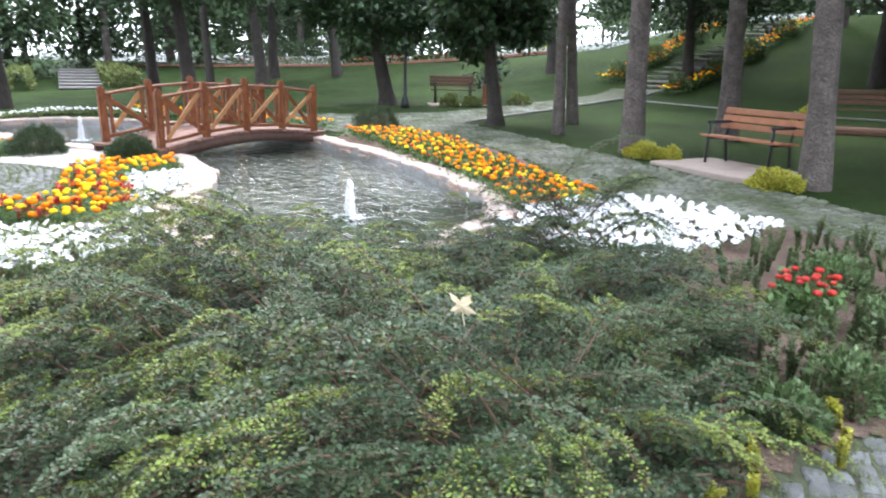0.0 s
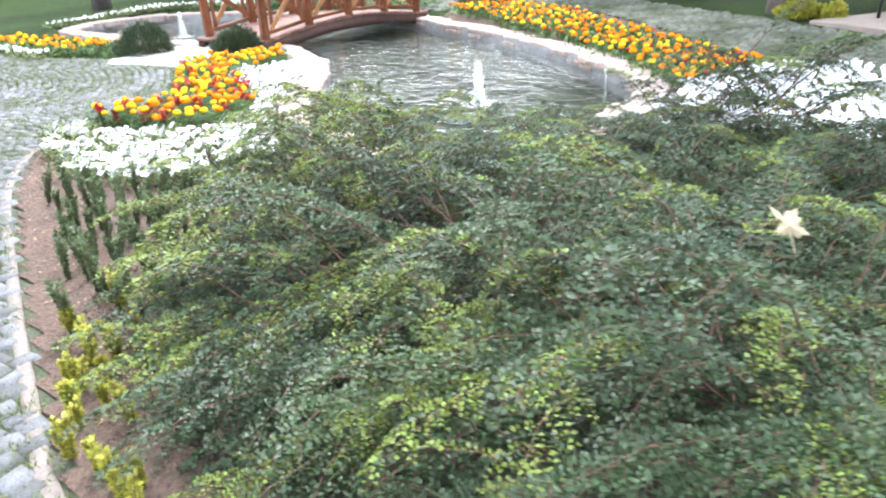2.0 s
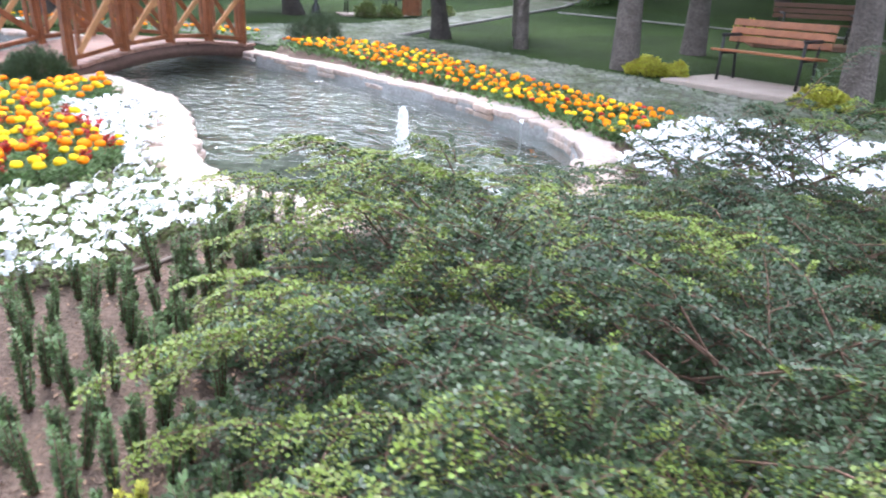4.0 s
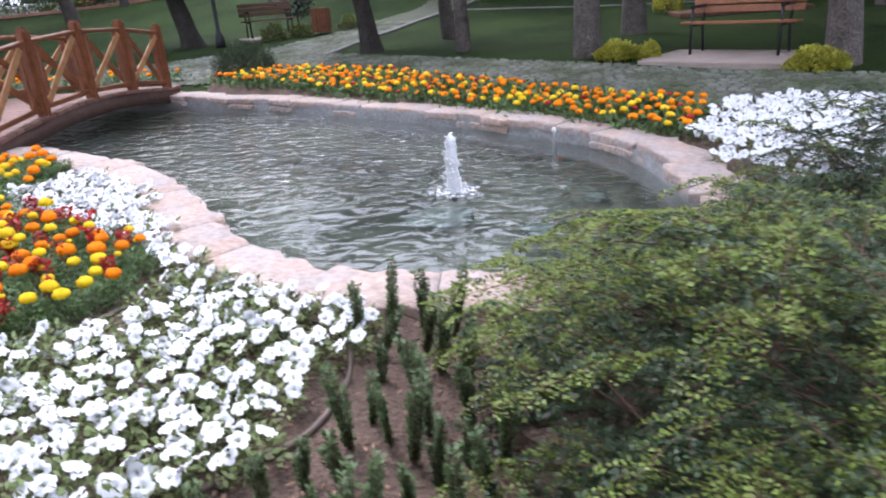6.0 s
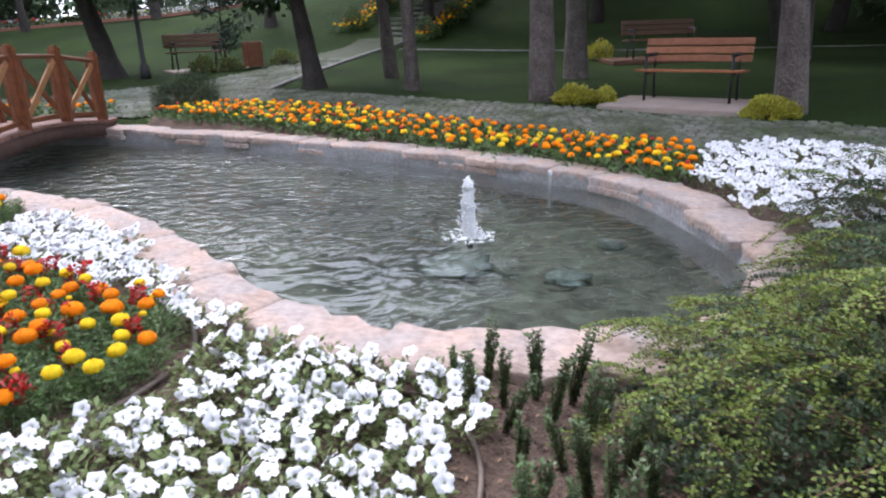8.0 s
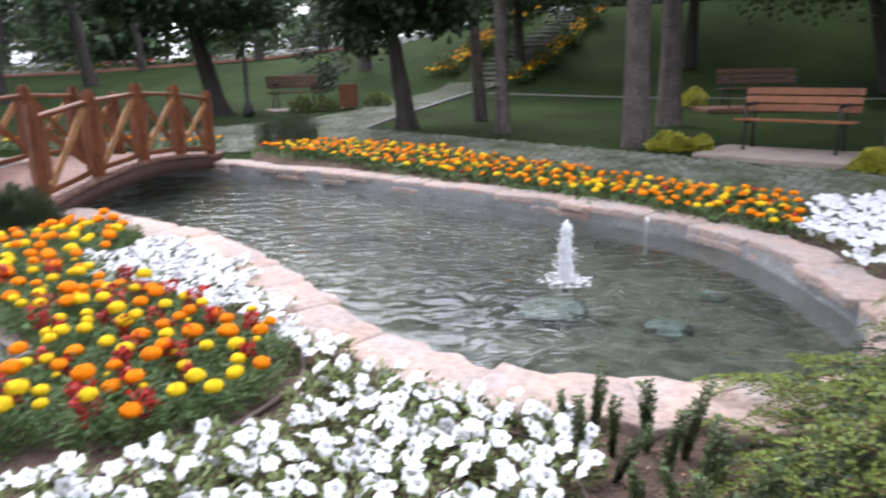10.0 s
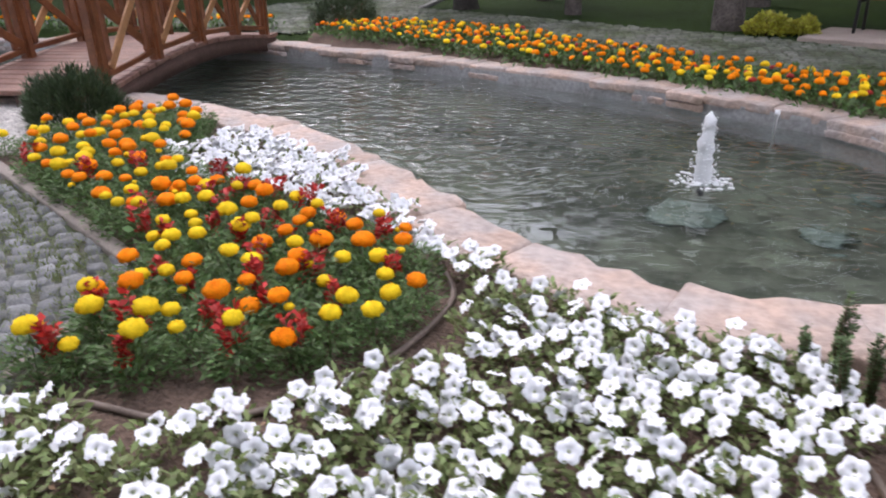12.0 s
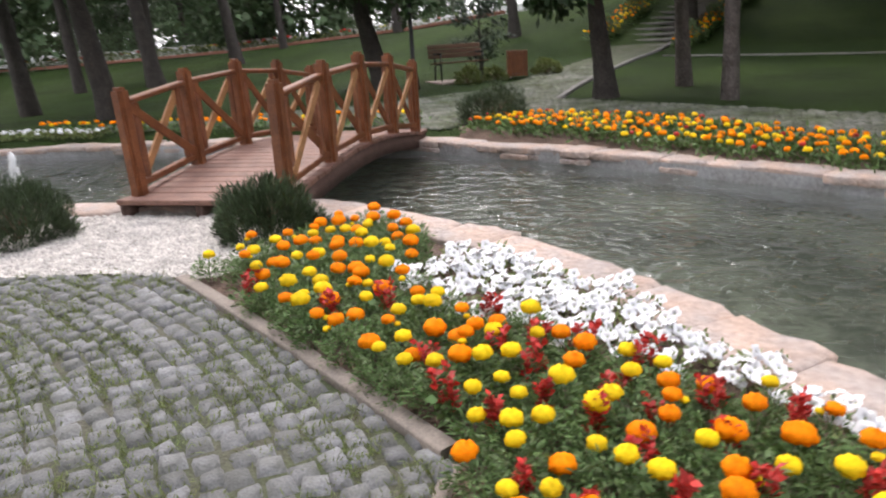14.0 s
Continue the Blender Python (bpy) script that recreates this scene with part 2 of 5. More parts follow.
def tube(points, radii, sides=8, wobble=0.0, seed=0):
    """Verts and quads of a tapered tube along points, closed at both ends by small fans of quads."""
    rng = np.random.default_rng(seed)
    pts = np.asarray(points, float)
    v, f = [], []
    t = np.gradient(pts, axis=0)
    t /= np.linalg.norm(t, axis=1)[:, None] + 1e-9
    ref = np.array([1.0, 0.13, 0.07]) if abs(t[0][2]) > 0.5 else np.array([0.05, 0.03, 1.0])
    for p, d, r in zip(pts, t, radii):
        a = np.cross(d, ref)
        a /= np.linalg.norm(a) + 1e-9
        b = np.cross(d, a)
        for k in range(sides):
            w = 2 * math.pi * k / sides
            v.append(p + (a * math.cos(w) + b * math.sin(w)) * r * (1 + wobble * rng.uniform(-1, 1)))
    for i in range(len(pts) - 1):
        for k in range(sides):
            k2 = (k + 1) % sides
            f.append((i * sides + k, i * sides + k2, (i + 1) * sides + k2, (i + 1) * sides + k))
    n = len(pts) - 1
    for k in range(0, sides - 2, 2):
        f.append((n * sides, n * sides + k + 1, n * sides + k + 2, n * sides + (k + 3) % sides))
        f.append((0, (k + 3) % sides, k + 2, k + 1))
    return np.array(v), np.array(f)


def join(parts):
    """Joins (verts, quads) pairs."""
    vs, fs, n = [], [], 0
    for v, f in parts:
        vs.append(v)
        fs.append(np.asarray(f) + n)
        n += len(v)
    return np.concatenate(vs), np.concatenate(fs)


def leaf_quads(centres, axes, length, width, rng, fold=0.25):
    """Folded diamond leaves, one quad each, at centres, along axes."""
    n = len(centres)
    axes = axes / (np.linalg.norm(axes, axis=1)[:, None] + 1e-9)
    side = np.cross(axes, rng.normal(size=(n, 3)) * 0.55 + (0, 0, 1))
    side /= np.linalg.norm(side, axis=1)[:, None] + 1e-9
    up = np.cross(side, axes)
    le = (length * rng.uniform(0.7, 1.3, n))[:, None]
    wi = (width * rng.uniform(0.7, 1.3, n))[:, None]
    v = np.stack([centres, centres + axes * le * 0.5 + side * wi * 0.5 + up * wi * fold, centres + axes * le,
                  centres + axes * le * 0.5 - side * wi * 0.5 + up * wi * fold], 1).reshape(-1, 3)
    return v, np.arange(4 * n).reshape(-1, 4)


def smooth_line(points, step, closed=False):
    """Catmull-Rom through points, resampled to about step."""
    p = [np.array(q, float) for q in points]
    n = len(p)
    out = []
    for i in range(n if closed else n - 1):
        a, b, c, d = (p[(i + k) % n] if closed else p[min(max(i + k, 0), n - 1)] for k in (-1, 0, 1, 2))
        for u in np.linspace(0, 1, 12, endpoint=False):
            out.append(0.5 * (2 * b + (c - a) * u + (2 * a - 5 * b + 4 * c - d) * u * u + (3 * b - a - 3 * c + d) * u ** 3))
    if not closed:
        out.append(p[-1])
    out = np.array(out)
    ring = np.vstack([out, out[:1]]) if closed else out
    s = np.r_[0, np.cumsum(np.linalg.norm(np.diff(ring, axis=0), axis=1))]
    m = max(int(s[-1] / step), 2)
    at = np.linspace(0, s[-1], m, endpoint=False) if closed else np.linspace(0, s[-1], m)
    return np.stack([np.interp(at, s, ring[:, k]) for k in range(ring.shape[1])], 1)


def inside(poly, x, y):
    """Even-odd test of arrays x, y against a polygon."""
    x, y = np.asarray(x, float), np.asarray(y, float)
    hit = np.zeros(x.shape, bool)
    q = np.asarray(poly, float)
    for (x0, y0), (x1, y1) in zip(q, np.roll(q, -1, 0)):
        if y0 == y1:
            continue
        cross = ((y0 > y) != (y1 > y)) & (x < (x1 - x0) * (y - y0) / (y1 - y0) + x0)
        hit ^= cross
    return hit


def offset(line, d, closed=True):
    """Shifts a line sideways (to its right for d > 0)."""
    t = (np.roll(line, -1, 0) - np.roll(line, 1, 0)) if closed else np.gradient(line, axis=0)
    t /= np.linalg.norm(t, axis=1)[:, None] + 1e-9
    return line + np.stack([t[:, 1], -t[:, 0]], 1) * d


def scatter(poly, spacing, rng, tries=30, avoid=()):
    """Poisson-like points inside a polygon."""
    q = np.asarray(poly, float)
    lo, hi = q.min(0), q.max(0)
    out = []
    cell = {}
    goal = int((hi - lo).prod() / spacing ** 2 * tries)
    for p in rng.uniform(lo, hi, (goal, 2)):
        k = (int(p[0] // spacing), int(p[1] // spacing))
        near = [c for i in (-1, 0, 1) for j in (-1, 0, 1) for c in cell.get((k[0] + i, k[1] + j), ())]
        if all((p[0] - c[0]) ** 2 + (p[1] - c[1]) ** 2 > spacing ** 2 for c in near):
            cell.setdefault(k, []).append(p)
            out.append(p)
    out = np.array(out)
    keep = inside(q, out[:, 0], out[:, 1])
    for a in avoid:
        keep &= ~inside(a, out[:, 0], out[:, 1])
    return out[keep]


def sheet(name, poly, z, mat_, step=0.0):
    """A flat polygon sheet."""
    bm = bmesh.new()
    f = bm.faces.new([bm.verts.new((x, y, z)) for x, y in poly])
    bmesh.ops.triangulate(bm, faces=[f])
    me = bm_mesh(name, bm, mat_)
    me.update()
    if me.polygons and sum(p.normal.z for p in me.polygons) < 0:
        me.flip_normals()
    return me


def ground_z(x, y):
    """Height of the ground: level round the pond, rising to a bank behind."""
    a = np.interp(y, [8.8, 11, 15, 19, 25], [0, 0.12, 0.2, 0.32, 0.68])
    top = np.interp(x, [-30, -20, -12, -6, -2, 10, 30], [1.3, 1.5, 1.9, 2.5, 3.5, 4.0, 4.2])
    k = np.clip((np.asarray(y, float) - 23.5) / 9.5, 0, 1)
    return a + (top - 0.68) * k * k * (3 - 2 * k)


# ---------- plan ----------
POND = smooth_line([(-5.69, 7.64), (-5.11, 7.45), (-4.19, 6.94), (-3.72, 6.66), (-3.3, 6.29), (-2.93, 5.94), (-2.6, 5.5), (-2.3, 5.1), (-2.03, 4.8), (-1.75, 4.48),
                    (-1.5, 4.32), (-1.2, 4.1), (-0.8, 3.96), (-0.4, 3.96), (0, 3.98), (0.45, 4.15), (0.75, 4.6), (0.9, 5.1), (0.87, 5.6), (0.74, 6.4),
                    (0.45, 7.05), (0.05, 7.45), (-0.6, 8.05), (-1.3, 8.55), (-2.2, 9.15), (-3.55, 10.0), (-4.8, 10.6), (-5.7, 11.1), (-7, 11.35), (-8.5, 11.45),
                    (-10.5, 11.35), (-12, 11.2), (-13.5, 10.5), (-14, 9.3), (-13, 8), (-11, 7.55), (-9.5, 7.35), (-8.2, 7.4), (-7.3, 7.6), (-6.4, 7.72)], 0.12, True)
RIM_OUT = offset(POND, 0.36)
BED = [(-5.55, 5.6), (-3.48, 4.07), (-3.44, 2.95), (-3.1, 2.5), (-2.1, 1.88), (-0.4, 1.18), (0.7, 0.77), (1.3, 0.57), (2.2, 0.46), (3.0, 0.56), (3.42, 0.95),
       (3.6, 1.5), (3.78, 2.2), (4.1, 2.85), (4.75, 3.8), (5.4, 5.0), (5.6, 6.5), (4.7, 7.25), (3.7, 7.75), (2.7, 8.05), (1.74, 8.4), (0.69, 9.2), (-0.58, 10.4),
       (-2.26, 11.8), (-4.1, 12.65), (-5.1, 12.2), (-5.3, 11.6)]
WATER_Z, RIM_Z = -0.1, 0.06

# ground with the pond cut out of it
gx = np.unique(np.concatenate([np.linspace(-600, -40, 18), np.arange(-40, -16, 1.0), np.arange(-16, 6, 0.2), np.arange(6, 40, 1.0), np.linspace(40, 600, 18)]).round(3))
gy = np.unique(np.concatenate([np.linspace(-300, -12, 10), np.arange(-12, 2, 1.0), np.arange(2, 13, 0.2), np.arange(13, 46, 0.75), np.linspace(46, 700, 20)]).round(3))
X, Y = np.meshgrid(gx, gy)
Z = ground_z(X, Y) - 0.02 + 0.03 * np.sin(X * 0.31 + 1) * np.sin(Y * 0.23) * (np.abs(Y - 6) > 9)
idx = np.arange(X.size).reshape(X.shape)
quads = np.stack([idx[:-1, :-1], idx[:-1, 1:], idx[1:, 1:], idx[1:, :-1]], -1).reshape(-1, 4)


def bank_limit(x, y):
    """Highest ground near the pond: it stays under the coping and rises gently behind it."""
    d = np.full(x.shape, 9.0)
    for q in POND:
        d = np.minimum(d, np.hypot(x - q[0], y - q[1]))
    return 0.012 + np.maximum(d - 0.25, 0) * 0.45


Z = np.where((np.abs(X) < 18) & (np.abs(Y - 8) < 8), np.minimum(Z, bank_limit(X, Y)), Z)
wet = inside(POND, X.ravel(), Y.ravel())
quads = quads[~wet[quads].any(1)]
ground = new("ground", mesh_of("ground", np.stack([X.ravel(), Y.ravel(), Z.ravel()], 1), quads, [LAWN], smooth=True))
tagged(ground, "mown green lawn rising to a bank behind the pond", "lawn", kind="structure")


def ring_sheet(name, outer, inner_line, z, mat_, label, category):
    bm = bmesh.new()
    bm.faces.new([bm.verts.new((x, y, z)) for x, y in outer])
    bmesh.ops.triangulate(bm, faces=bm.faces[:])
    ob = new(name, bm_mesh(name, bm, mat_))
    me = ob.data
    if sum(p.normal.z for p in me.polygons) < 0:
        me.flip_normals()
    return tagged(ob, label, category, kind="structure")


# the bed lies round the pond
bx, by = np.meshgrid(np.arange(-5.7, 6.0, 0.07), np.arange(0.4, 12.8, 0.07))
in_bed = inside(BED + [(-5.2, 11.4), (-5.2, 6.9)], bx.ravel(), by.ravel()) & ~inside(offset(POND, 0.07), bx.ravel(), by.ravel())
k = np.arange(bx.size).reshape(bx.shape)
bq = np.stack([k[:-1, :-1], k[:-1, 1:], k[1:, 1:], k[1:, :-1]], -1).reshape(-1, 4)
bq = bq[in_bed[bq].all(1)]
bz = ground_z(bx, by).ravel() + 0.014 + np.array([0.012 * noise.noise(Vector((x * 4, y * 4, 0))) for x, y in zip(bx.ravel(), by.ravel())])
bz = np.minimum(bz, bank_limit(bx, by).ravel() + 0.015)
tagged(new("bed_soil", mesh_of("bed_soil", np.stack([bx.ravel(), by.ravel(), bz], 1), bq, [SOIL], smooth=True)), "brown garden soil of the flower bed round the pond", "soil", kind="structure")

# paving on which the walk goes, and the white gravel by the bridge
PAVE = [(-5.4, 5.85)] + [tuple(p) for p in offset(np.array(BED[1:19]), -0.12, False)] + [(4.6, 8.7), (6.6, 8.2), (8.2, 6.2), (7.6, 2.6), (6.6, -0.8), (5, -2.6), (0, -1.6), (-4, 0.2), (-9, 2.2), (-12.5, 3.2),
        (-12.2, 5.2), (-9, 5.5), (-7.3, 5.9)]
ring_sheet("pavement", PAVE, None, 0.004, SAND, "sandy grassed joints of the cobbled path", "path")
GRAVEL_POLY = smooth_line([(-5.4, 5.7), (-6.2, 5.7), (-7.3, 5.5), (-7.7, 6.0), (-7.9, 6.8), (-7.6, 7.3), (-6.6, 7.4), (-5.8, 7.25), (-5.3, 7.0), (-5.35, 6.3)], 0.25, True)
gravel = ring_sheet("gravel_patch", [tuple(p) for p in GRAVEL_POLY], None, 0.018, GRAVEL, "pale gravel patch at the foot of the bridge", "gravel")

# pond basin
rng = np.random.default_rng(5)
n = len(POND)
low = POND
wv = np.concatenate([np.c_[POND, np.full(n, 0.02)], np.c_[low, np.full(n, -0.62)]])
wf = np.array([(i, n + i, n + (i + 1) % n, (i + 1) % n) for i in range(n)])
basin = new("pond_basin")
tagged(basin, "grey rendered basin of the garden pond", "pond", kind="structure")
child("basin_wall", mesh_of("basin_wall", wv, wf, [RIMWALL]), basin)
child("basin_floor", sheet("basin_floor", [tuple(p) for p in offset(POND, 0.02)], -0.6, PONDFLOOR), basin)
water = new("water", sheet("water", [tuple(p) for p in offset(POND, 0.01)], WATER_Z, WATER))
water.visible_shadow = False
tagged(water, "rippling murky green pond water reflecting the sky", "water", kind="structure")

# ---------- far cobbled path and kerbs ----------
PATH_POLY = [(3.7, 7.75), (4.7, 7.3), (6.0, 7.6), (5.4, 8.5), (4.6, 8.9), (3.5, 9.75), (1.95, 10.45), (-0.6, 12.3), (-3.3, 14.3), (-4.2, 14.9), (-3.7, 18.6), (-2.6, 23), (-1.65, 25.0), (-3.5, 25.0), (-5.1, 20), (-5.9, 16.8), (-8, 15.0), (-12.6, 12.9),
             (-12.6, 12.3), (-8, 12.4), (-5.4, 11.6), (-5.1, 12.2), (-4.1, 12.65), (-2.26, 11.8), (-0.58, 10.4), (0.69, 9.2), (1.74, 8.4), (2.7, 8.05)]


def draped(name, poly, step, lift, mat_):
    """A sheet that follows the ground inside a polygon."""
    q = np.array(poly)
    xs, ys = np.arange(q[:, 0].min(), q[:, 0].max(), step), np.arange(q[:, 1].min(), q[:, 1].max(), step)
    x, y = np.meshgrid(xs, ys)
    ok = inside(q, x.ravel(), y.ravel())
    k = np.arange(x.size).reshape(x.shape)
    f = np.stack([k[:-1, :-1], k[:-1, 1:], k[1:, 1:], k[1:, :-1]], -1).reshape(-1, 4)
    f = f[ok[f].all(1)]
    return mesh_of(name, np.stack([x.ravel(), y.ravel(), ground_z(x, y).ravel() + lift], 1), f, [mat_])


far_path = new("path", draped("path", PATH_POLY, 0.12, 0.014, SAND))
tagged(far_path, "grey cobbled garden path with grassy joints behind the pond", "path", kind="structure")


def cobbles(centre, poly, pitch, rng):
    """Stones laid in arcs round a centre: rows of (x, y, turn, length, width)."""
    q = np.array(poly)
    far = np.hypot(*(q - centre).T).max()
    rows = []
    for r in np.arange(0.4, far, pitch):
        length = pitch * 1.15
        count = max(int(2 * math.pi * r / length), 3)
        start = rng.uniform(0, 6.28)
        a = start + np.arange(count) * 2 * math.pi / count
        r = r + rng.normal(0, 0.009, count)
        a = a + rng.normal(0, 0.012, count) / np.maximum(r, 1.0)
        rows.append(np.stack([centre[0] + r * np.cos(a), centre[1] + r * np.sin(a), a + rng.normal(0, 0.06, count), np.full(count, length), np.full(count, pitch)], 1))
    rows = np.concatenate(rows)
    return rows[inside(q, rows[:, 0], rows[:, 1])]


def stone_arrays(rows, rng, lift):
    """Domed cobbles as joined verts and quads."""
    n = len(rows)
    base = np.array([(-1, -1, 0), (1, -1, 0), (1, 1, 0), (-1, 1, 0), (-0.7, -0.7, 1), (0.7, -0.7, 1), (0.7, 0.7, 1), (-0.7, 0.7, 1)], float)
    v = base[None] * np.ones((n, 1, 1))
    v[:, :, :2] += rng.uniform(-0.2, 0.2, (n, 8, 2))
    v[:, :, 0] *= (rows[:, 4] * 0.46 * rng.uniform(0.84, 1.06, n))[:, None]
    v[:, :, 1] *= (rows[:, 3] * 0.46 * rng.uniform(0.84, 1.06, n))[:, None]
    v[:, :, 2] = v[:, :, 2] * (0.022 + rng.uniform(-0.006, 0.008, (n, 8))) - 0.002
    c, s = np.cos(rows[:, 2])[:, None], np.sin(rows[:, 2])[:, None]
    x = v[:, :, 0] * c - v[:, :, 1] * s + rows[:, 0, None]
    y = v[:, :, 0] * s + v[:, :, 1] * c + rows[:, 1, None]
    z = v[:, :, 2] + lift(rows[:, 0], rows[:, 1])[:, None]
    q = np.array([(4, 5, 6, 7), (0, 1, 5, 4), (1, 2, 6, 5), (2, 3, 7, 6), (3, 0, 4, 7)])
    return np.stack([x, y, z], -1).reshape(-1, 3), (np.arange(n)[:, None, None] * 8 + q[None]).reshape(-1, 4)


rng = np.random.default_rng(11)
pave_rows = cobbles((-8.2, 0.6), PAVE, 0.1, rng)
pave_rows = pave_rows[~inside(BED, pave_rows[:, 0], pave_rows[:, 1]) & ~inside(GRAVEL_POLY, pave_rows[:, 0], pave_rows[:, 1])]
pave_rows = pave_rows[(pave_rows[:, 1] > -2.6) & (pave_rows[:, 0] > -11)]
near_stretch = (pave_rows[:, 0] > -5.3) & (pave_rows[:, 0] < -3.4) & (pave_rows[:, 1] > 2.55) & (pave_rows[:, 1] < 5.2)
near_rows = pave_rows[near_stretch][:300]
rest_rows = np.concatenate([pave_rows[~near_stretch], pave_rows[near_stretch][300:]])
v, f = stone_arrays(rest_rows, rng, lambda x, y: np.full(len(x), 0.004))
tagged(new("cobblestones", mesh_of("cobblestones", v, f, [COBBLE_REST])), "grey granite cobbles laid in arcs", "cobbles", kind="stuff")
far_rows = cobbles((1.0, 4.0), PATH_POLY, 0.125, rng)
far_rows = far_rows[far_rows[:, 1] < 21]
v, f = stone_arrays(far_rows, rng, lambda x, y: ground_z(x, y) + 0.006)
tagged(new("path_cobbles", mesh_of("path_cobbles", v, f, [COBBLE_MOSSY])), "grey cobbles of the path behind the pond", "cobbles", kind="stuff")


def kerb(name, line, width, height, mat_, label, follow=False, base=-0.02):
    """A continuous bevelled kerb swept along a line."""
    p = np.array(line, float)
    l, r = offset(p, -width / 2, False), offset(p, width / 2, False)
    z0 = ground_z(p[:, 0], p[:, 1]) if follow else np.zeros(len(p))
    b = 0.008
    prof = [(l, base), (l, height - b), (l + (r - l) * (b / width), height), (r + (l - r) * (b / width), height), (r, height - b), (r, base)]
    n = len(p)
    v = np.concatenate([np.c_[q, z0 + h] for q, h in prof])
    f = [(k * n + i, k * n + i + 1, (k + 1) * n + i + 1, (k + 1) * n + i) for k in range(5) for i in range(n - 1)]
    f += [tuple(k * n + e for k in (0, 1, 4, 5)) for e in (0, n - 1)] + [tuple(k * n + e for k in (1, 2, 3, 4)) for e in (0, n - 1)]
    return tagged(new(name, mesh_of(name, v, np.array(f), [mat_])), label, "kerb", kind="structure")


kerb("bed_kerb", smooth_line([(-5.6, 5.64), (-4.5, 4.85), (-3.5, 4.1)], 0.2), 0.085, 0.045, KERB, "narrow concrete kerb along the flower bed")
kerb("bed_kerb", smooth_line([(-3.475, 4.04), (-3.47, 3.5), (-3.44, 2.95), (-3.1, 2.5), (-2.1, 1.86), (-0.4, 1.17), (0.7, 0.76), (1.3, 0.56), (2.2, 0.44), (3.0, 0.54)], 0.25), 0.06, 0.02, KERB, "narrow concrete kerb along the flower bed")
kerb("path_kerb", smooth_line([(-4.15, 14.85), (-3.68, 18.6), (-2.55, 23), (-1.62, 25)], 0.4), 0.1, 0.04, STEP, "grey concrete kerb of the garden path", True)
kerb("path_kerb", smooth_line([(-2.0, 22.9), (2.2, 21.2), (6, 20.4), (12, 19.6)], 0.5), 0.07, 0.02, STEP, "grey concrete kerb across the lawn", True)

# ---------- pond rim of flat stones ----------
rim = new("pond_rim")
tagged(rim, "coping of flat irregular pinkish sandstone slabs round the pond", "stone rim", kind="structure")


def rim_stone(points_in, points_out, z, thick, rng):
    """One flat slab with a broken outline."""
    ring = [*points_in, *points_out[::-1]]
    k = len(ring)
    mid = np.mean(ring, 0)
    top = [np.array(p) for p in ring]
    v = [(*p, z + rng.uniform(-0.006, 0.006)) for p in [mid + (q - mid) * 0.95 for q in top]]
    v += [(*p, z - 0.014) for p in top]
    v += [(*(mid + (q - mid) * 0.97), z - thick) for q in top]
    v.append((*mid, z + rng.uniform(0.0, 0.008)))
    f3 = [(i, (i + 1) % k, 3 * k) for i in range(k)]
    f4 = [(a * k + (i + 1) % k, a * k + i, (a + 1) * k + i, (a + 1) * k + (i + 1) % k) for a in (0, 1) for i in range(k)]
    return mesh_of("stone", v, [np.array(f3)[:, ::-1], np.array(f4)[:, ::-1]], [RIMSTONE])


rng = np.random.default_rng(3)
i, count = 0, len(POND)
while i < count - 1:
    step = int(rng.integers(3, 7))
    j = min(i + step, count)
    seg = np.arange(i, j + 1) % count
    inner = POND[seg].copy()
    outer = RIM_OUT[seg].copy()
    nrm = RIM_OUT[seg] - POND[seg]
    nrm /= np.linalg.norm(nrm, axis=1)[:, None]
    shift = rng.uniform(-0.06, 0.02)
    inner += nrm * (shift + rng.uniform(-0.035, 0.03, (len(seg), 1)))
    outer += nrm * rng.uniform(-0.05, 0.07, (len(seg), 1))
    ends = np.array([1.05, -0.05])
    a_in, a_out = inner[0] * ends[0] + inner[1] * ends[1], outer[0] * ends[0] + outer[1] * ends[1]
    inner[0], outer[0] = a_in, a_out
    child("stone", rim_stone(inner, outer, RIM_Z + rng.uniform(-0.01, 0.012), 0.075, rng), rim)
    if rng.random() < 0.55:
        # a lower course showing under the slab
        low_in, low_out = inner + nrm * rng.uniform(-0.02, 0.04), inner + nrm * 0.2
        child("stone", rim_stone(low_in, low_out, RIM_Z - 0.085, 0.06, rng), rim)
    i = j

# ---------- footbridge ----------


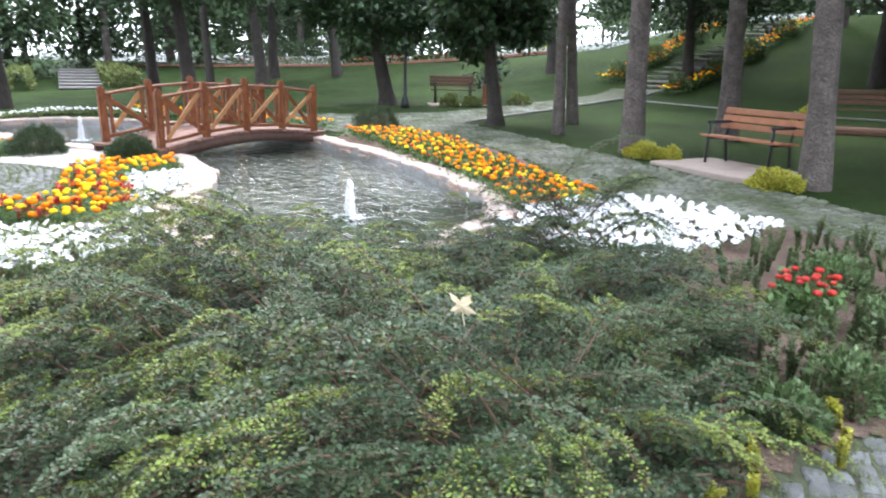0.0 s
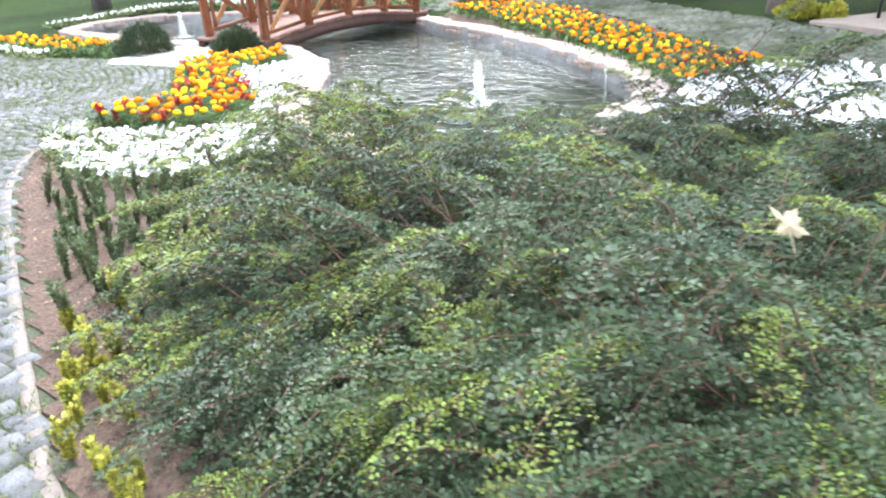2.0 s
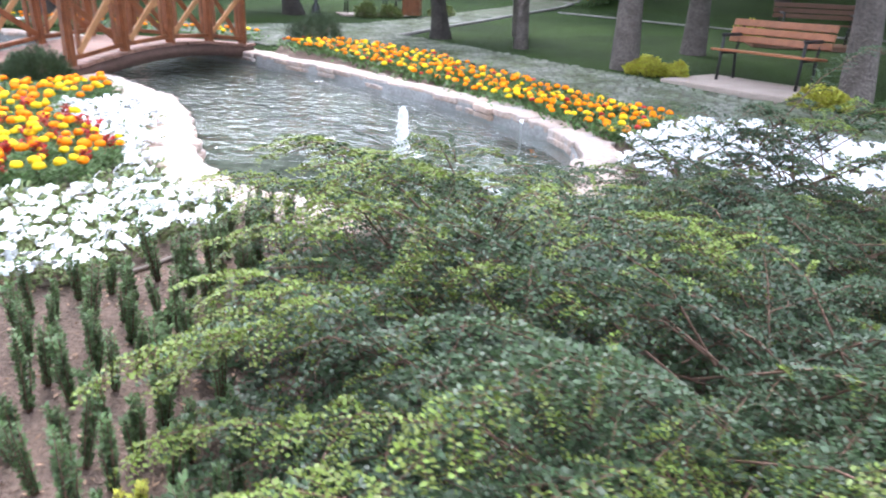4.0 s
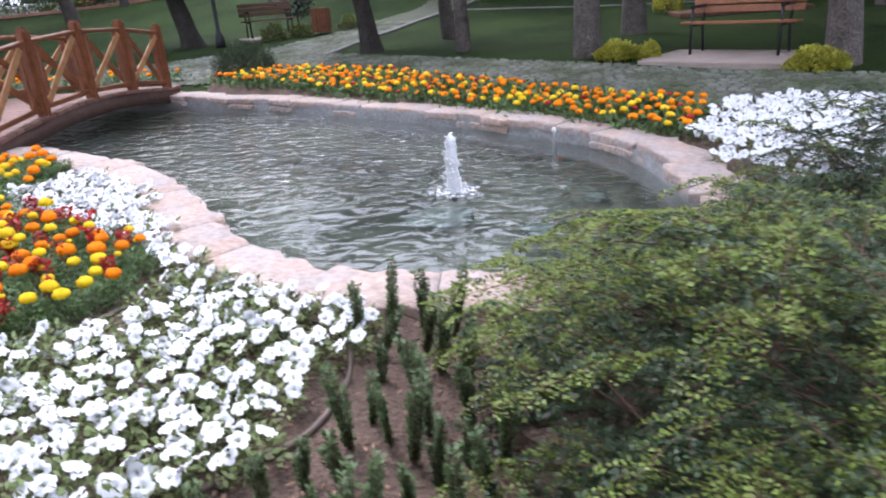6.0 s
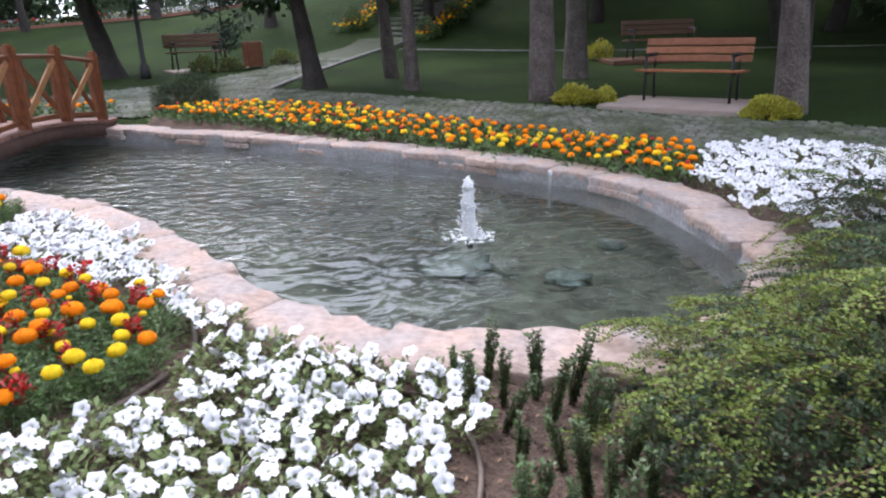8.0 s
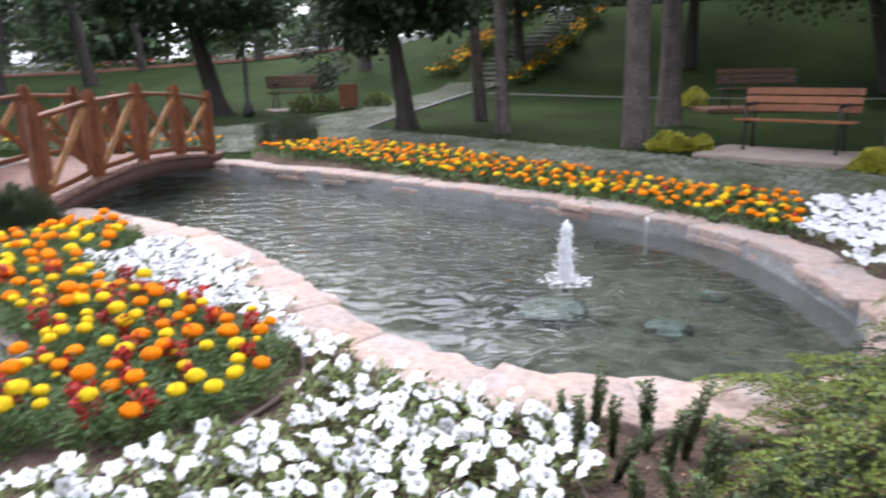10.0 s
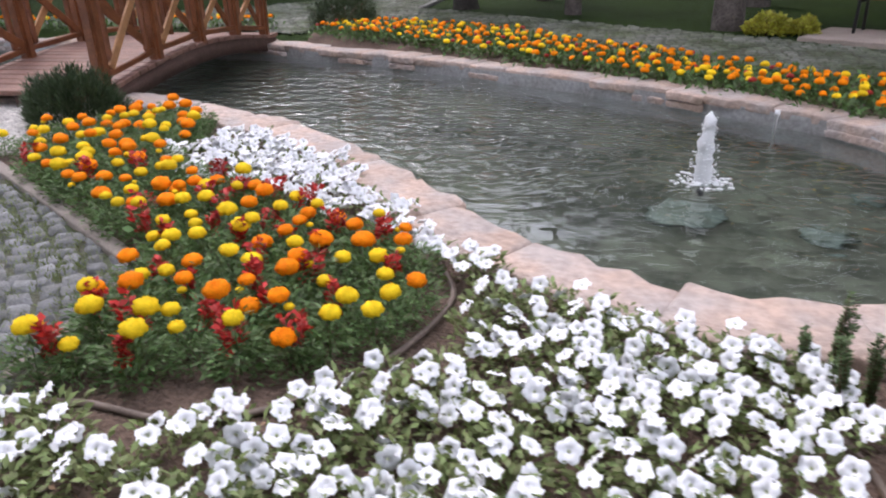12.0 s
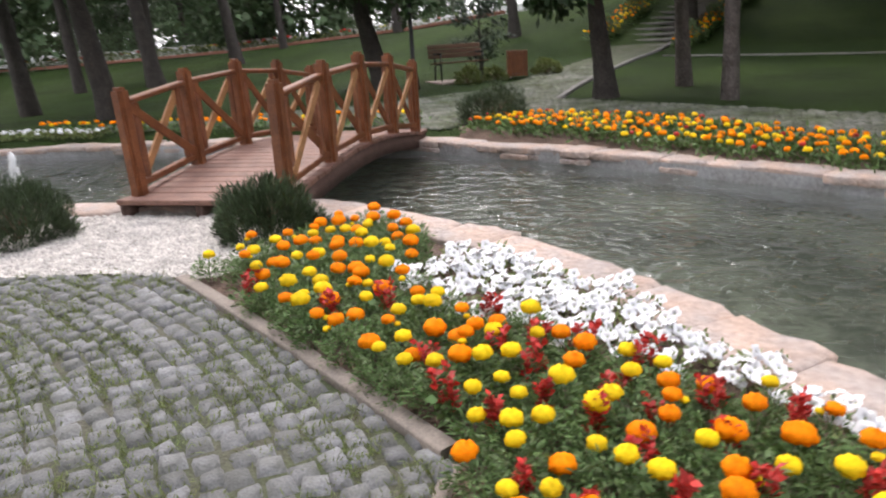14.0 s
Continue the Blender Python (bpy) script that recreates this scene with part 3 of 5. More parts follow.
def footbridge():
    bridge = new("footbridge")
    tagged(bridge, "arched footbridge of reddish stained pine with cross-braced rails", "bridge")
    y0, y1, xr, xl = 7.33, 11.15, -5.72, -7.19

    def deck_z(y):
        s = min(max((y - y0) / (y1 - y0), 0), 1)
        return 0.17 + 0.16 * math.sin(math.pi * s)

    board = block("board", (1.62, 0.135, 0.045), DECK, 0.006)
    y = y0 - 0.16
    while y < y1 + 0.25:
        slope = math.degrees(math.atan2(deck_z(y + 0.05) - deck_z(y - 0.05), 0.1))
        child("board", board, bridge, pose((xl + xr) / 2 + random.uniform(-0.01, 0.01), y, deck_z(y) - 0.02, slope, 0, random.uniform(-0.4, 0.4)))
        y += 0.145
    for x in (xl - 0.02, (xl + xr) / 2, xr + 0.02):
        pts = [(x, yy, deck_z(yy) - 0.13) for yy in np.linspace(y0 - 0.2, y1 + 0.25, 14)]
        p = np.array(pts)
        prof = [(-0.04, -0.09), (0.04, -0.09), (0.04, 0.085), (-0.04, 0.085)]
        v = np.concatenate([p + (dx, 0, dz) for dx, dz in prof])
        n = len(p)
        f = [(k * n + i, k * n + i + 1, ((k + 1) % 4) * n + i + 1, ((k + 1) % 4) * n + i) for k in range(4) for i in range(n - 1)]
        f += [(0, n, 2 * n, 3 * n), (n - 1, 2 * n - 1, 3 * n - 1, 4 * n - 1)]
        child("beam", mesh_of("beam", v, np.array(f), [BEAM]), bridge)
    post = block("post", (0.13, 0.13, 1.0), STAINED, 0.03, 0.004, 2)
    ys = np.linspace(y0, y1, 5)
    for x in (xl, xr):
        for yy in ys:
            child("post", post, bridge, pose(x, yy, deck_z(yy) + 0.45, random.uniform(-0.8, 0.8), random.uniform(-0.8, 0.8), random.uniform(-3, 3)))
        for a, b in zip(ys[:-1], ys[1:]):
            za, zb = deck_z(a), deck_z(b)
            length = math.hypot(b - a, zb - za)
            tilt = math.degrees(math.atan2(zb - za, b - a))
            mid, zm = (a + b) / 2, (za + zb) / 2
            child("handrail", block("handrail", (0.085, length - 0.1, 0.05), STAINED, 0.012), bridge, pose(x, mid, zm + 0.82, tilt, 0, 0))
            child("bottom_rail", block("bottom_rail", (0.06, length - 0.1, 0.06), STAINED, 0.01), bridge, pose(x, mid, zm + 0.09, tilt, 0, 0))
            inner = length - 0.16
            diag, ang = math.hypot(inner, 0.66), math.degrees(math.atan2(0.66, inner))
            sign = 1 if x == xr else -1
            # light on the brace edges is put into this paler wood
            child("brace", block("brace", (0.028, diag - 0.04, 0.085), PALEWOOD, 0.006), bridge, pose(x + 0.017 * sign, mid, zm + 0.455, tilt + ang, 0, 0), "diagonal brace coloured pale for its lit edges")
            child("brace", block("brace", (0.028, diag - 0.04, 0.085), STAINED, 0.006), bridge, pose(x - 0.017 * sign, mid, zm + 0.455, tilt - ang, 0, 0))
            for q in (a + 0.16, b - 0.16):
                zq = deck_z(q)
                child("baluster", block("baluster", (0.05, 0.06, 0.68), STAINED, 0.012), bridge, pose(x, q, zq + 0.455, 0, 0, 0))
    return bridge


footbridge()

# ---------- benches, pads, bin, lamp ----------


def bench(x, y, z, turn, length, wood, label, frame_wood=None):
    ob = new("bench")
    tagged(ob, label, "bench", "park benches")
    ob.matrix_basis = pose(x, y, z, 0, 0, turn)
    for k in range(4):
        child("seat_slat", block("seat_slat", (length, 0.095, 0.032), wood, 0.008), ob, pose(0, -0.2 + k * 0.108, 0.43 - 0.006 * k, -2, 0, 0))
    for k in range(3):
        child("back_slat", block("back_slat", (length, 0.03, 0.1), wood, 0.008), ob, pose(0, 0.225 + 0.03 * k, 0.58 + 0.115 * k, -14, 0, 0))
    for s in (-1, 1):
        xx = s * (length / 2 - 0.16)
        for name, a, b, r in (("front_leg", (xx, -0.22, 0), (xx, -0.2, 0.64), 0.022), ("rear_leg", (xx, 0.24, 0), (xx, 0.17, 0.42), 0.022), ("back_stay", (xx, 0.17, 0.4), (xx, 0.32, 0.86), 0.02),
                              ("armrest", (xx, -0.24, 0.645), (xx, 0.24, 0.64), 0.026), ("seat_bearer", (xx, -0.24, 0.395), (xx, 0.2, 0.385), 0.02)):
            v, f = tube([a, ((a[0] + b[0]) / 2, (a[1] + b[1]) / 2, (a[2] + b[2]) / 2), b], [r, r, r], 6)
            child(name, mesh_of(name, v, f, [IRON]), ob)
    return ob


bench(2.77, 11.3, 0.155, -35, 1.52, SLAT, "reddish varnished slatted bench on a concrete pad by the path")
bench(4.5, 18.2, float(ground_z(4.5, 18.2)) + 0.05, 4, 1.8, SLATDARK, "dark stained slatted bench on the far lawn")
bench(-7.05, 19.5, float(ground_z(-7.05, 19.5)) + 0.02, 36, 1.45, SLATDARK, "dark brown slatted bench beside a path and bin")


def pad(x, y, z, turn, sx, sy, mat_, label):
    ob = new("concrete_pad", block("concrete_pad", (sx, sy, 0.1), mat_, 0.012))
    ob.matrix_basis = pose(x, y, z - 0.05, 0, 0, turn)
    tagged(ob, label, "slab", kind="structure")


pad(2.55, 11.1, 0.155, -35, 1.95, 1.35, PAD, "pinkish concrete pad under a bench")
pad(4.6, 18.2, float(ground_z(4.6, 18.2)) + 0.05, 4, 2.9, 1.2, SLATDARK, "dark timber platform under a bench")
pad(-6.8, 19.4, float(ground_z(-6.8, 19.4)) + 0.02, 36, 1.9, 1.1, PAD, "concrete pad under a bench")


def litter_bin(x, y):
    ob = new("litter_bin")
    tagged(ob, "square reddish wooden slatted litter bin", "bin")
    z = float(ground_z(x, y))
    ob.matrix_basis = pose(x, y, z, 0, 0, 12)
    slat = block("slat", (0.08, 0.02, 0.6), STAINED, 0.005)
    for side in range(4):
        for k in range(5):
            child("slat", slat, ob, pose(0, 0, 0, 0, 0, 90 * side) @ pose(-0.18 + 0.09 * k, -0.23, 0.36))
    for zz in (0.1, 0.62):
        child("frame", block("frame", (0.43, 0.43, 0.03), IRON, 0.004), ob, pose(0, 0, zz))


litter_bin(-5.55, 19.3)


def street_lamp(x, y):
    ob = new("street_lamp")
    tagged(ob, "tall slim dark green iron park lamp post", "lamp")
    ob.matrix_basis = pose(x, y, float(ground_z(x, y)))
    v, f = tube([(0, 0, 0), (0, 0, 0.12), (0, 0, 0.3), (0, 0, 0.34), (0, 0, 2), (0, 0, 3.9)], [0.13, 0.12, 0.1, 0.055, 0.045, 0.04], 12)
    child("pole", mesh_of("pole", v, f, [IRON]), ob)
    v, f = tube([(0, 0, 3.9), (0, 0, 4.0), (0, 0, 4.3), (0, 0, 4.36), (0, 0, 4.5)], [0.06, 0.13, 0.2, 0.24, 0.03], 8)
    child("lantern", mesh_of("lantern", v, f, [IRON]), ob)


street_lamp(-7.7, 17.7)

# ---------- stairs on the bank ----------


def stairs(x0, y0, x1, y1, z0, z1, width, steps, label, name="stairs"):
    ob = new(name)
    tagged(ob, label, "stairs", kind="structure")
    d = math.hypot(x1 - x0, y1 - y0)
    turn = math.degrees(math.atan2(y1 - y0, x1 - x0)) - 90
    ob.matrix_basis = pose(x0, y0, 0, 0, 0, turn)
    tread, rise = d / steps, (z1 - z0) / steps
    for k in range(steps):
        child("step", block("step", (width, tread + 0.06, 0.075), STEP, 0.012), ob, pose(0, tread * (k + 0.5), z0 + rise * (k + 1) - 0.04))
        child("riser", block("riser", (width - 0.03, 0.1, rise + 0.25), STEP, 0), ob, pose(0, tread * k + 0.1, z0 + rise * (k + 0.5) - 0.2))
    return ob


stairs(-2.6, 25.0, 1.0, 31.6, 0.66, 3.45, 1.9, 17, "long grey stone garden stairs up the bank")
stairs(-23.8, 17.6, -30.0, 21.4, 0.26, 1.0, 1.7, 7, "low grey stone steps between clipped hedges")

# ---------- trees ----------


def crown_leaves(clumps, per, spread, size, rng):
    """Leaves in clumps: each clump a fuzzy, flattened cloud."""
    c = np.repeat(np.array(clumps), per, 0)
    off_ = rng.normal(size=c.shape) * np.array([1, 1, 0.6]) * spread
    axes = off_ / (np.linalg.norm(off_, axis=1)[:, None] + 1e-6) + rng.normal(size=c.shape) * 0.6 + (0, 0, -0.35)
    return leaf_quads(c + off_, axes, size, size * 0.62, rng)


def tree(name, label, height, radius, bark, leaf, clear, spread, clumps, per, leaf_size, lean=(0, 0), seed=1, category="tree"):
    """A tapered, slightly bent trunk with limbs and a crown of leaf clumps on the limbs."""
    rng = np.random.default_rng(seed)
    ob = new(name)
    tagged(ob, label, category)
    zs = np.linspace(0, height, 12)
    wob = np.cumsum(rng.normal(0, 0.03, (12, 2)), 0) * 0.4 * (zs[:, None] / height) + np.outer(zs / height, lean)
    pts = np.c_[wob, zs]
    rad = radius * (1 - 0.75 * (zs / height)) * np.where(zs < 0.15, 1.12, 1)
    rad[0] *= 1.1
    v, f = tube(np.vstack([[pts[0] - (0, 0, 0.3)], pts]), np.r_[rad[0] * 1.1, rad], 12, 0.07, seed)
    child("trunk", mesh_of("trunk", v, f, [bark], smooth=True), ob)
    limbs, spots = [], []
    for k in range(clumps):
        h = clear + (height - clear) * (k + rng.uniform(0, 1)) / clumps
        base = np.array([np.interp(h, zs, pts[:, 0]), np.interp(h, zs, pts[:, 1]), h])
        a = k * 2.4 + rng.uniform(-0.5, 0.5)
        t = (h - clear) / max(height - clear, 0.1)
        reach = spread * (0.55 + 0.6 * math.sin(math.pi * min(t * 0.8 + 0.2, 1))) * rng.uniform(0.6, 1.1)
        tip = base + (math.cos(a) * reach, math.sin(a) * reach, rng.uniform(-0.1, 0.35) * reach)
        mid = (base + tip) / 2 + (0, 0, 0.12 * reach)
        limbs.append(tube([base, mid, tip], [max(radius * 0.28 * (1 - t * 0.6), 0.012), max(radius * 0.18 * (1 - t * 0.6), 0.01), 0.006], 5))
        spots += [tip, mid * 0.45 + tip * 0.55, tip + rng.normal(0, spread * 0.16, 3)]
    v, f = join(limbs)
    child("branchwork", mesh_of("branchwork", v, f, [bark]), ob)
    v, f = crown_leaves(spots, per, spread * 0.2, leaf_size, rng)
    child("crown", mesh_of("crown", v, f, [leaf]), ob)
    return ob


def stand(ob, x, y, turn=0.0, scale=1.0):
    ob.matrix_basis = pose(x, y, float(ground_z(x, y)) - 0.03, 0, 0, turn) @ Matrix.Diagonal((scale, scale, scale, 1))


# crowns are out of view; the dense ones are sized to shade the lawn
PINE = dict(label="tall straight pine with bare grey trunk", bark=BARK, leaf=NEEDLE, clear=7.0, spread=3.0, clumps=22, per=110, leaf_size=0.26)
for x, y, r, lean, seed in ((-1.88, 16.45, 0.135, (-0.9, 0), 21), (-1.35, 14.1, 0.12, (-0.4, 0.2), 22), (0.76, 12.2, 0.19, (-0.35, 0.2), 23), (1.9, 15.3, 0.21, (-0.3, 0), 24), (3.78, 10.35, 0.185, (-0.8, 0.2), 25),
                            (-16.8, 15.8, 0.2, (-1.2, 0.3), 26), (-20.1, 21.2, 0.17, (-0.8, 0), 27), (-17.6, 26.8, 0.24, (-1.6, 0.4), 28), (-17.2, 30.0, 0.15, (-0.6, 0), 29), (-17.4, 11.0, 0.22, (-0.3, 0), 30),
                            (3.4, 30.6, 0.17, (0, 0), 31), (-12.5, 31.5, 0.2, (-0.8, 0), 32)):
    # left pines: crown shade on the trunks is put into a darker bark
    kind_ = dict(PINE, clear=5.5, spread=3.4, clumps=26, per=150) if seed in (23, 24, 25, 31) else dict(PINE, clear=8.0, spread=1.6, clumps=14, per=50, bark=BARKDARK, label="tall straight pine with bare trunk, shade put into its dark bark") if seed > 25 else dict(PINE, clear=8.0, spread=1.5, clumps=14, per=50)
    stand(tree("pine_tree", height=11.0 + seed % 4, radius=r, lean=lean, seed=seed, **kind_), x, y)
# pines added, mostly out of view, behind and beside the walk to shade it
shade = tree("pine_tree", "tall pine with a wide crown, added out of view to shade the path", 12.5, 0.22, BARK, NEEDLE, 6.0, 4.2, 30, 150, 0.3, seed=35)
stand(shade, 8.6, 11.5)
for x, y, turn in ((1.5, -5.0, 160), (-5.5, -4.0, 220), (-12.0, -1.0, 280), (9.0, 14.5, 310), (13.5, 10.0, 30), (14.0, 17.0, 90), (7.5, 17.5, 200), (-18.0, 4.0, 10)):
    stand(copy_thing(shade, Matrix.Identity(4)), x, y, turn)
BROAD = dict(label="broadleaf park tree with dark trunk and low crown", bark=BARKDARK, leaf=LEAFDARK, clumps=30, per=130, leaf_size=0.19)
for x, y, r, lean, seed, clear, spread, h in ((-3.3, 15.0, 0.2, (-0.4, 0), 41, 1.9, 1.0, 3.5), (-8.6, 18.1, 0.26, (-1.0, 0), 42, 2.1, 1.75, 4.6), (-13.5, 14.6, 0.25, (-0.8, 0), 43, 3.1, 2.3, 6.2),
                                              (-17.8, 22.0, 0.27, (-0.9, 0), 44, 3.8, 2.6, 7.5), (-6.85, 27.5, 0.22, (-0.3, 0), 45, 3.4, 1.2, 5.0), (-1.05, 25.8, 0.21, (-0.2, 0), 46, 2.2, 2.2, 5.5),
                                              (4.7, 26.0, 0.22, (0.1, 0), 47, 2.0, 2.8, 7.0), (11.9, 24.0, 0.27, (1.2, 0), 48, 1.9, 3.0, 7.0), (9.0, 21.5, 0.2, (-1.8, 0), 49, 2.4, 2.6, 6.5), (-20.5, 25.5, 0.25, (0, 0), 50, 4.2, 2.4, 8.5)):
    stand(tree("park_tree", height=h, radius=r, lean=lean, seed=seed, clear=clear, spread=spread, **BROAD), x, y)
stand(tree("fir_sapling", "young bluish fir sapling on the lawn", 2.4, 0.035, BARKDARK, NEEDLE, 0.35, 0.5, 20, 26, 0.11, seed=61), -6.9, 21.5)

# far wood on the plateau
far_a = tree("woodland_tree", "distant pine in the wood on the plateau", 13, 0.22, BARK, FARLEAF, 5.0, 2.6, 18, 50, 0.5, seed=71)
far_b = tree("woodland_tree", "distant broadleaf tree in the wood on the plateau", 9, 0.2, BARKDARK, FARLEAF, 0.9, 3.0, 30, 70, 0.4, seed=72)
for ob in (far_a, far_b):
    ob["group"] = "woodland trees"
rng = np.random.default_rng(9)
spots = [(x, 37 + rng.uniform(0, 14)) for x in np.arange(-46, 40, 2.1)] + [(-33 - rng.uniform(0, 10), y) for y in np.arange(3, 34, 1.7)] + [(16 + rng.uniform(0, 14), y) for y in np.arange(6, 36, 2.4)]
spots += [(x, 54 + rng.uniform(0, 22)) for x in np.arange(-60, 50, 3.2)]
# trees added behind the walk, out of view
spots += [(x, -14 - rng.uniform(0, 14)) for x in np.arange(-34, 34, 4.5)]
stand(far_a, -24.0, 39.0, 20)
stand(far_b, 6.5, 38.5, 20)
for k, (x, y) in enumerate(spots):
    c = copy_thing(far_a if rng.random() < (0.35 if x > -3 else 0.6) else far_b, pose(x, y, float(ground_z(x, min(y, 45))) - 0.05, 0, 0, rng.uniform(0, 360)))
    s = rng.uniform(0.75, 1.2) * (0.42 if -17 < x < -4 and y > 33 else 1.0)
    c.scale = (s, s, s)

# ---------- shrubs ----------


def bushy(name, label, category, rx, ry, rz, count, length, width, mat_, seed, lumps=5, parent_mat=TWIG, up=0.3):
    """A leafy shrub: stems and leaves over a lumpy mound."""
    rng = np.random.default_rng(seed)
    ob = new(name)
    tagged(ob, label, category)
    d = rng.normal(size=(count, 3))
    d[:, 2] = np.abs(d[:, 2]) * 0.9 + 0.03
    d /= np.linalg.norm(d, axis=1)[:, None]
    ph = rng.uniform(0, 6.28, 3)
    bump_ = 1 + 0.13 * np.sin(lumps * np.arctan2(d[:, 1], d[:, 0]) + ph[0]) + 0.1 * np.sin(7 * d[:, 2] + ph[1] + 3 * d[:, 0])
    r = rng.uniform(0.55, 1.0, count) ** 0.5 * bump_
    c = d * r[:, None] * (rx, ry, rz)
    v, f = leaf_quads(c, d + rng.normal(size=d.shape) * 0.55 + (0, 0, up), length, width, rng)
    child("foliage", mesh_of("foliage", v, f, [mat_]), ob)
    stems = []
    for k in range(9):
        a = rng.uniform(0, 6.28)
        e = np.array([math.cos(a) * rx * 0.6, math.sin(a) * ry * 0.6, rz * rng.uniform(0.5, 0.8)])
        stems.append(tube([(0, 0, -0.02), e * (0.4, 0.4, 0.6), e], [0.012, 0.008, 0.003], 4))
    v, f = join(stems)
    child("stemwork", mesh_of("stemwork", v, f, [parent_mat]), ob)
    return ob


def at(ob, x, y, z=None, turn=0.0):
    ob.matrix_basis = pose(x, y, float(ground_z(x, y)) if z is None else z, 0, 0, turn)
    return ob


at(bushy("golden_shrub", "rounded yellow-green variegated shrub beside a bench pad", "shrub", 0.29, 0.24, 0.23, 2200, 0.05, 0.03, GOLD, 1), 1.12, 11.6)
at(bushy("golden_shrub", "small yellow-green variegated shrub beside a bench pad", "shrub", 0.18, 0.17, 0.2, 1200, 0.05, 0.03, GOLD, 2), 1.58, 11.55)
at(bushy("golden_shrub", "rounded yellow-green variegated shrub beside a bench pad", "shrub", 0.33, 0.27, 0.26, 2400, 0.05, 0.03, GOLD, 3), 3.33, 9.95)
at(bushy("golden_shrub", "small yellow-green shrub beside a bench", "shrub", 0.32, 0.28, 0.38, 1200, 0.06, 0.035, HEDGELEAF, 4), -6.6, 18.5)
at(bushy("golden_shrub", "small yellow-green shrub beside a bench", "shrub", 0.3, 0.26, 0.34, 1200, 0.06, 0.035, HEDGELEAF, 5), -6.05, 18.9)
at(bushy("golden_shrub", "small yellow-green shrub beside a litter bin", "shrub", 0.35, 0.3, 0.36, 1200, 0.06, 0.035, HEDGELEAF, 6), -4.9, 19.9)
at(bushy("golden_shrub", "small yellow-green shrub on the lawn", "shrub", 0.35, 0.3, 0.4, 1200, 0.06, 0.035, GOLD, 7), 3.2, 18.9)
at(bushy("dwarf_pine", "dark green dwarf mountain pine beside the bridge", "shrub", 0.4, 0.36, 0.4, 9000, 0.07, 0.009, JUNIPER, 8, up=0.9), -5.56, 6.66, 0.01)
at(bushy("dwarf_pine", "dark green dwarf mountain pine on the gravel", "shrub", 0.45, 0.42, 0.42, 9000, 0.07, 0.009, JUNIPER, 9, up=0.9), -7.62, 6.38, 0.01)
at(bushy("dwarf_pine", "dark green dwarf mountain pine at the far end of the bridge", "shrub", 0.55, 0.5, 0.5, 7000, 0.06, 0.01, JUNIPER, 10, up=0.9), -4.85, 12.25)


for k, (x, y, r) in enumerate(((4.2, 3.6, 0.22), (4.5, 4.5, 0.28), (4.1, 5.5, 0.28), (4.9, 5.6, 0.3), (3.95, 3.1, 0.18))):
    at(bushy("low_shrub", "low loose green shrub in the bed beside the path", "shrub", r, r, r * 1.1, 1500, 0.04, 0.022, BOX, 420 + k, up=0.6), x, y, 0.01)


def spray(base, way, length, count, droop, rng, lift=0.25):
    """Leaf places and axes in two rows along a drooping twig."""
    s = np.linspace(0.05, 1, count)
    mid = base + np.outer(s, way) * length + np.outer(s ** 2, (0, 0, -droop)) * length
    side = np.cross(way, (0, 0, 1))
    side /= np.linalg.norm(side) + 1e-6
    flip = np.where(np.arange(count) % 2, 1, -1)[:, None]
    return mid, side * flip + way * 0.5 + rng.normal(0, 0.22, (count, 3)) + (0, 0, lift)


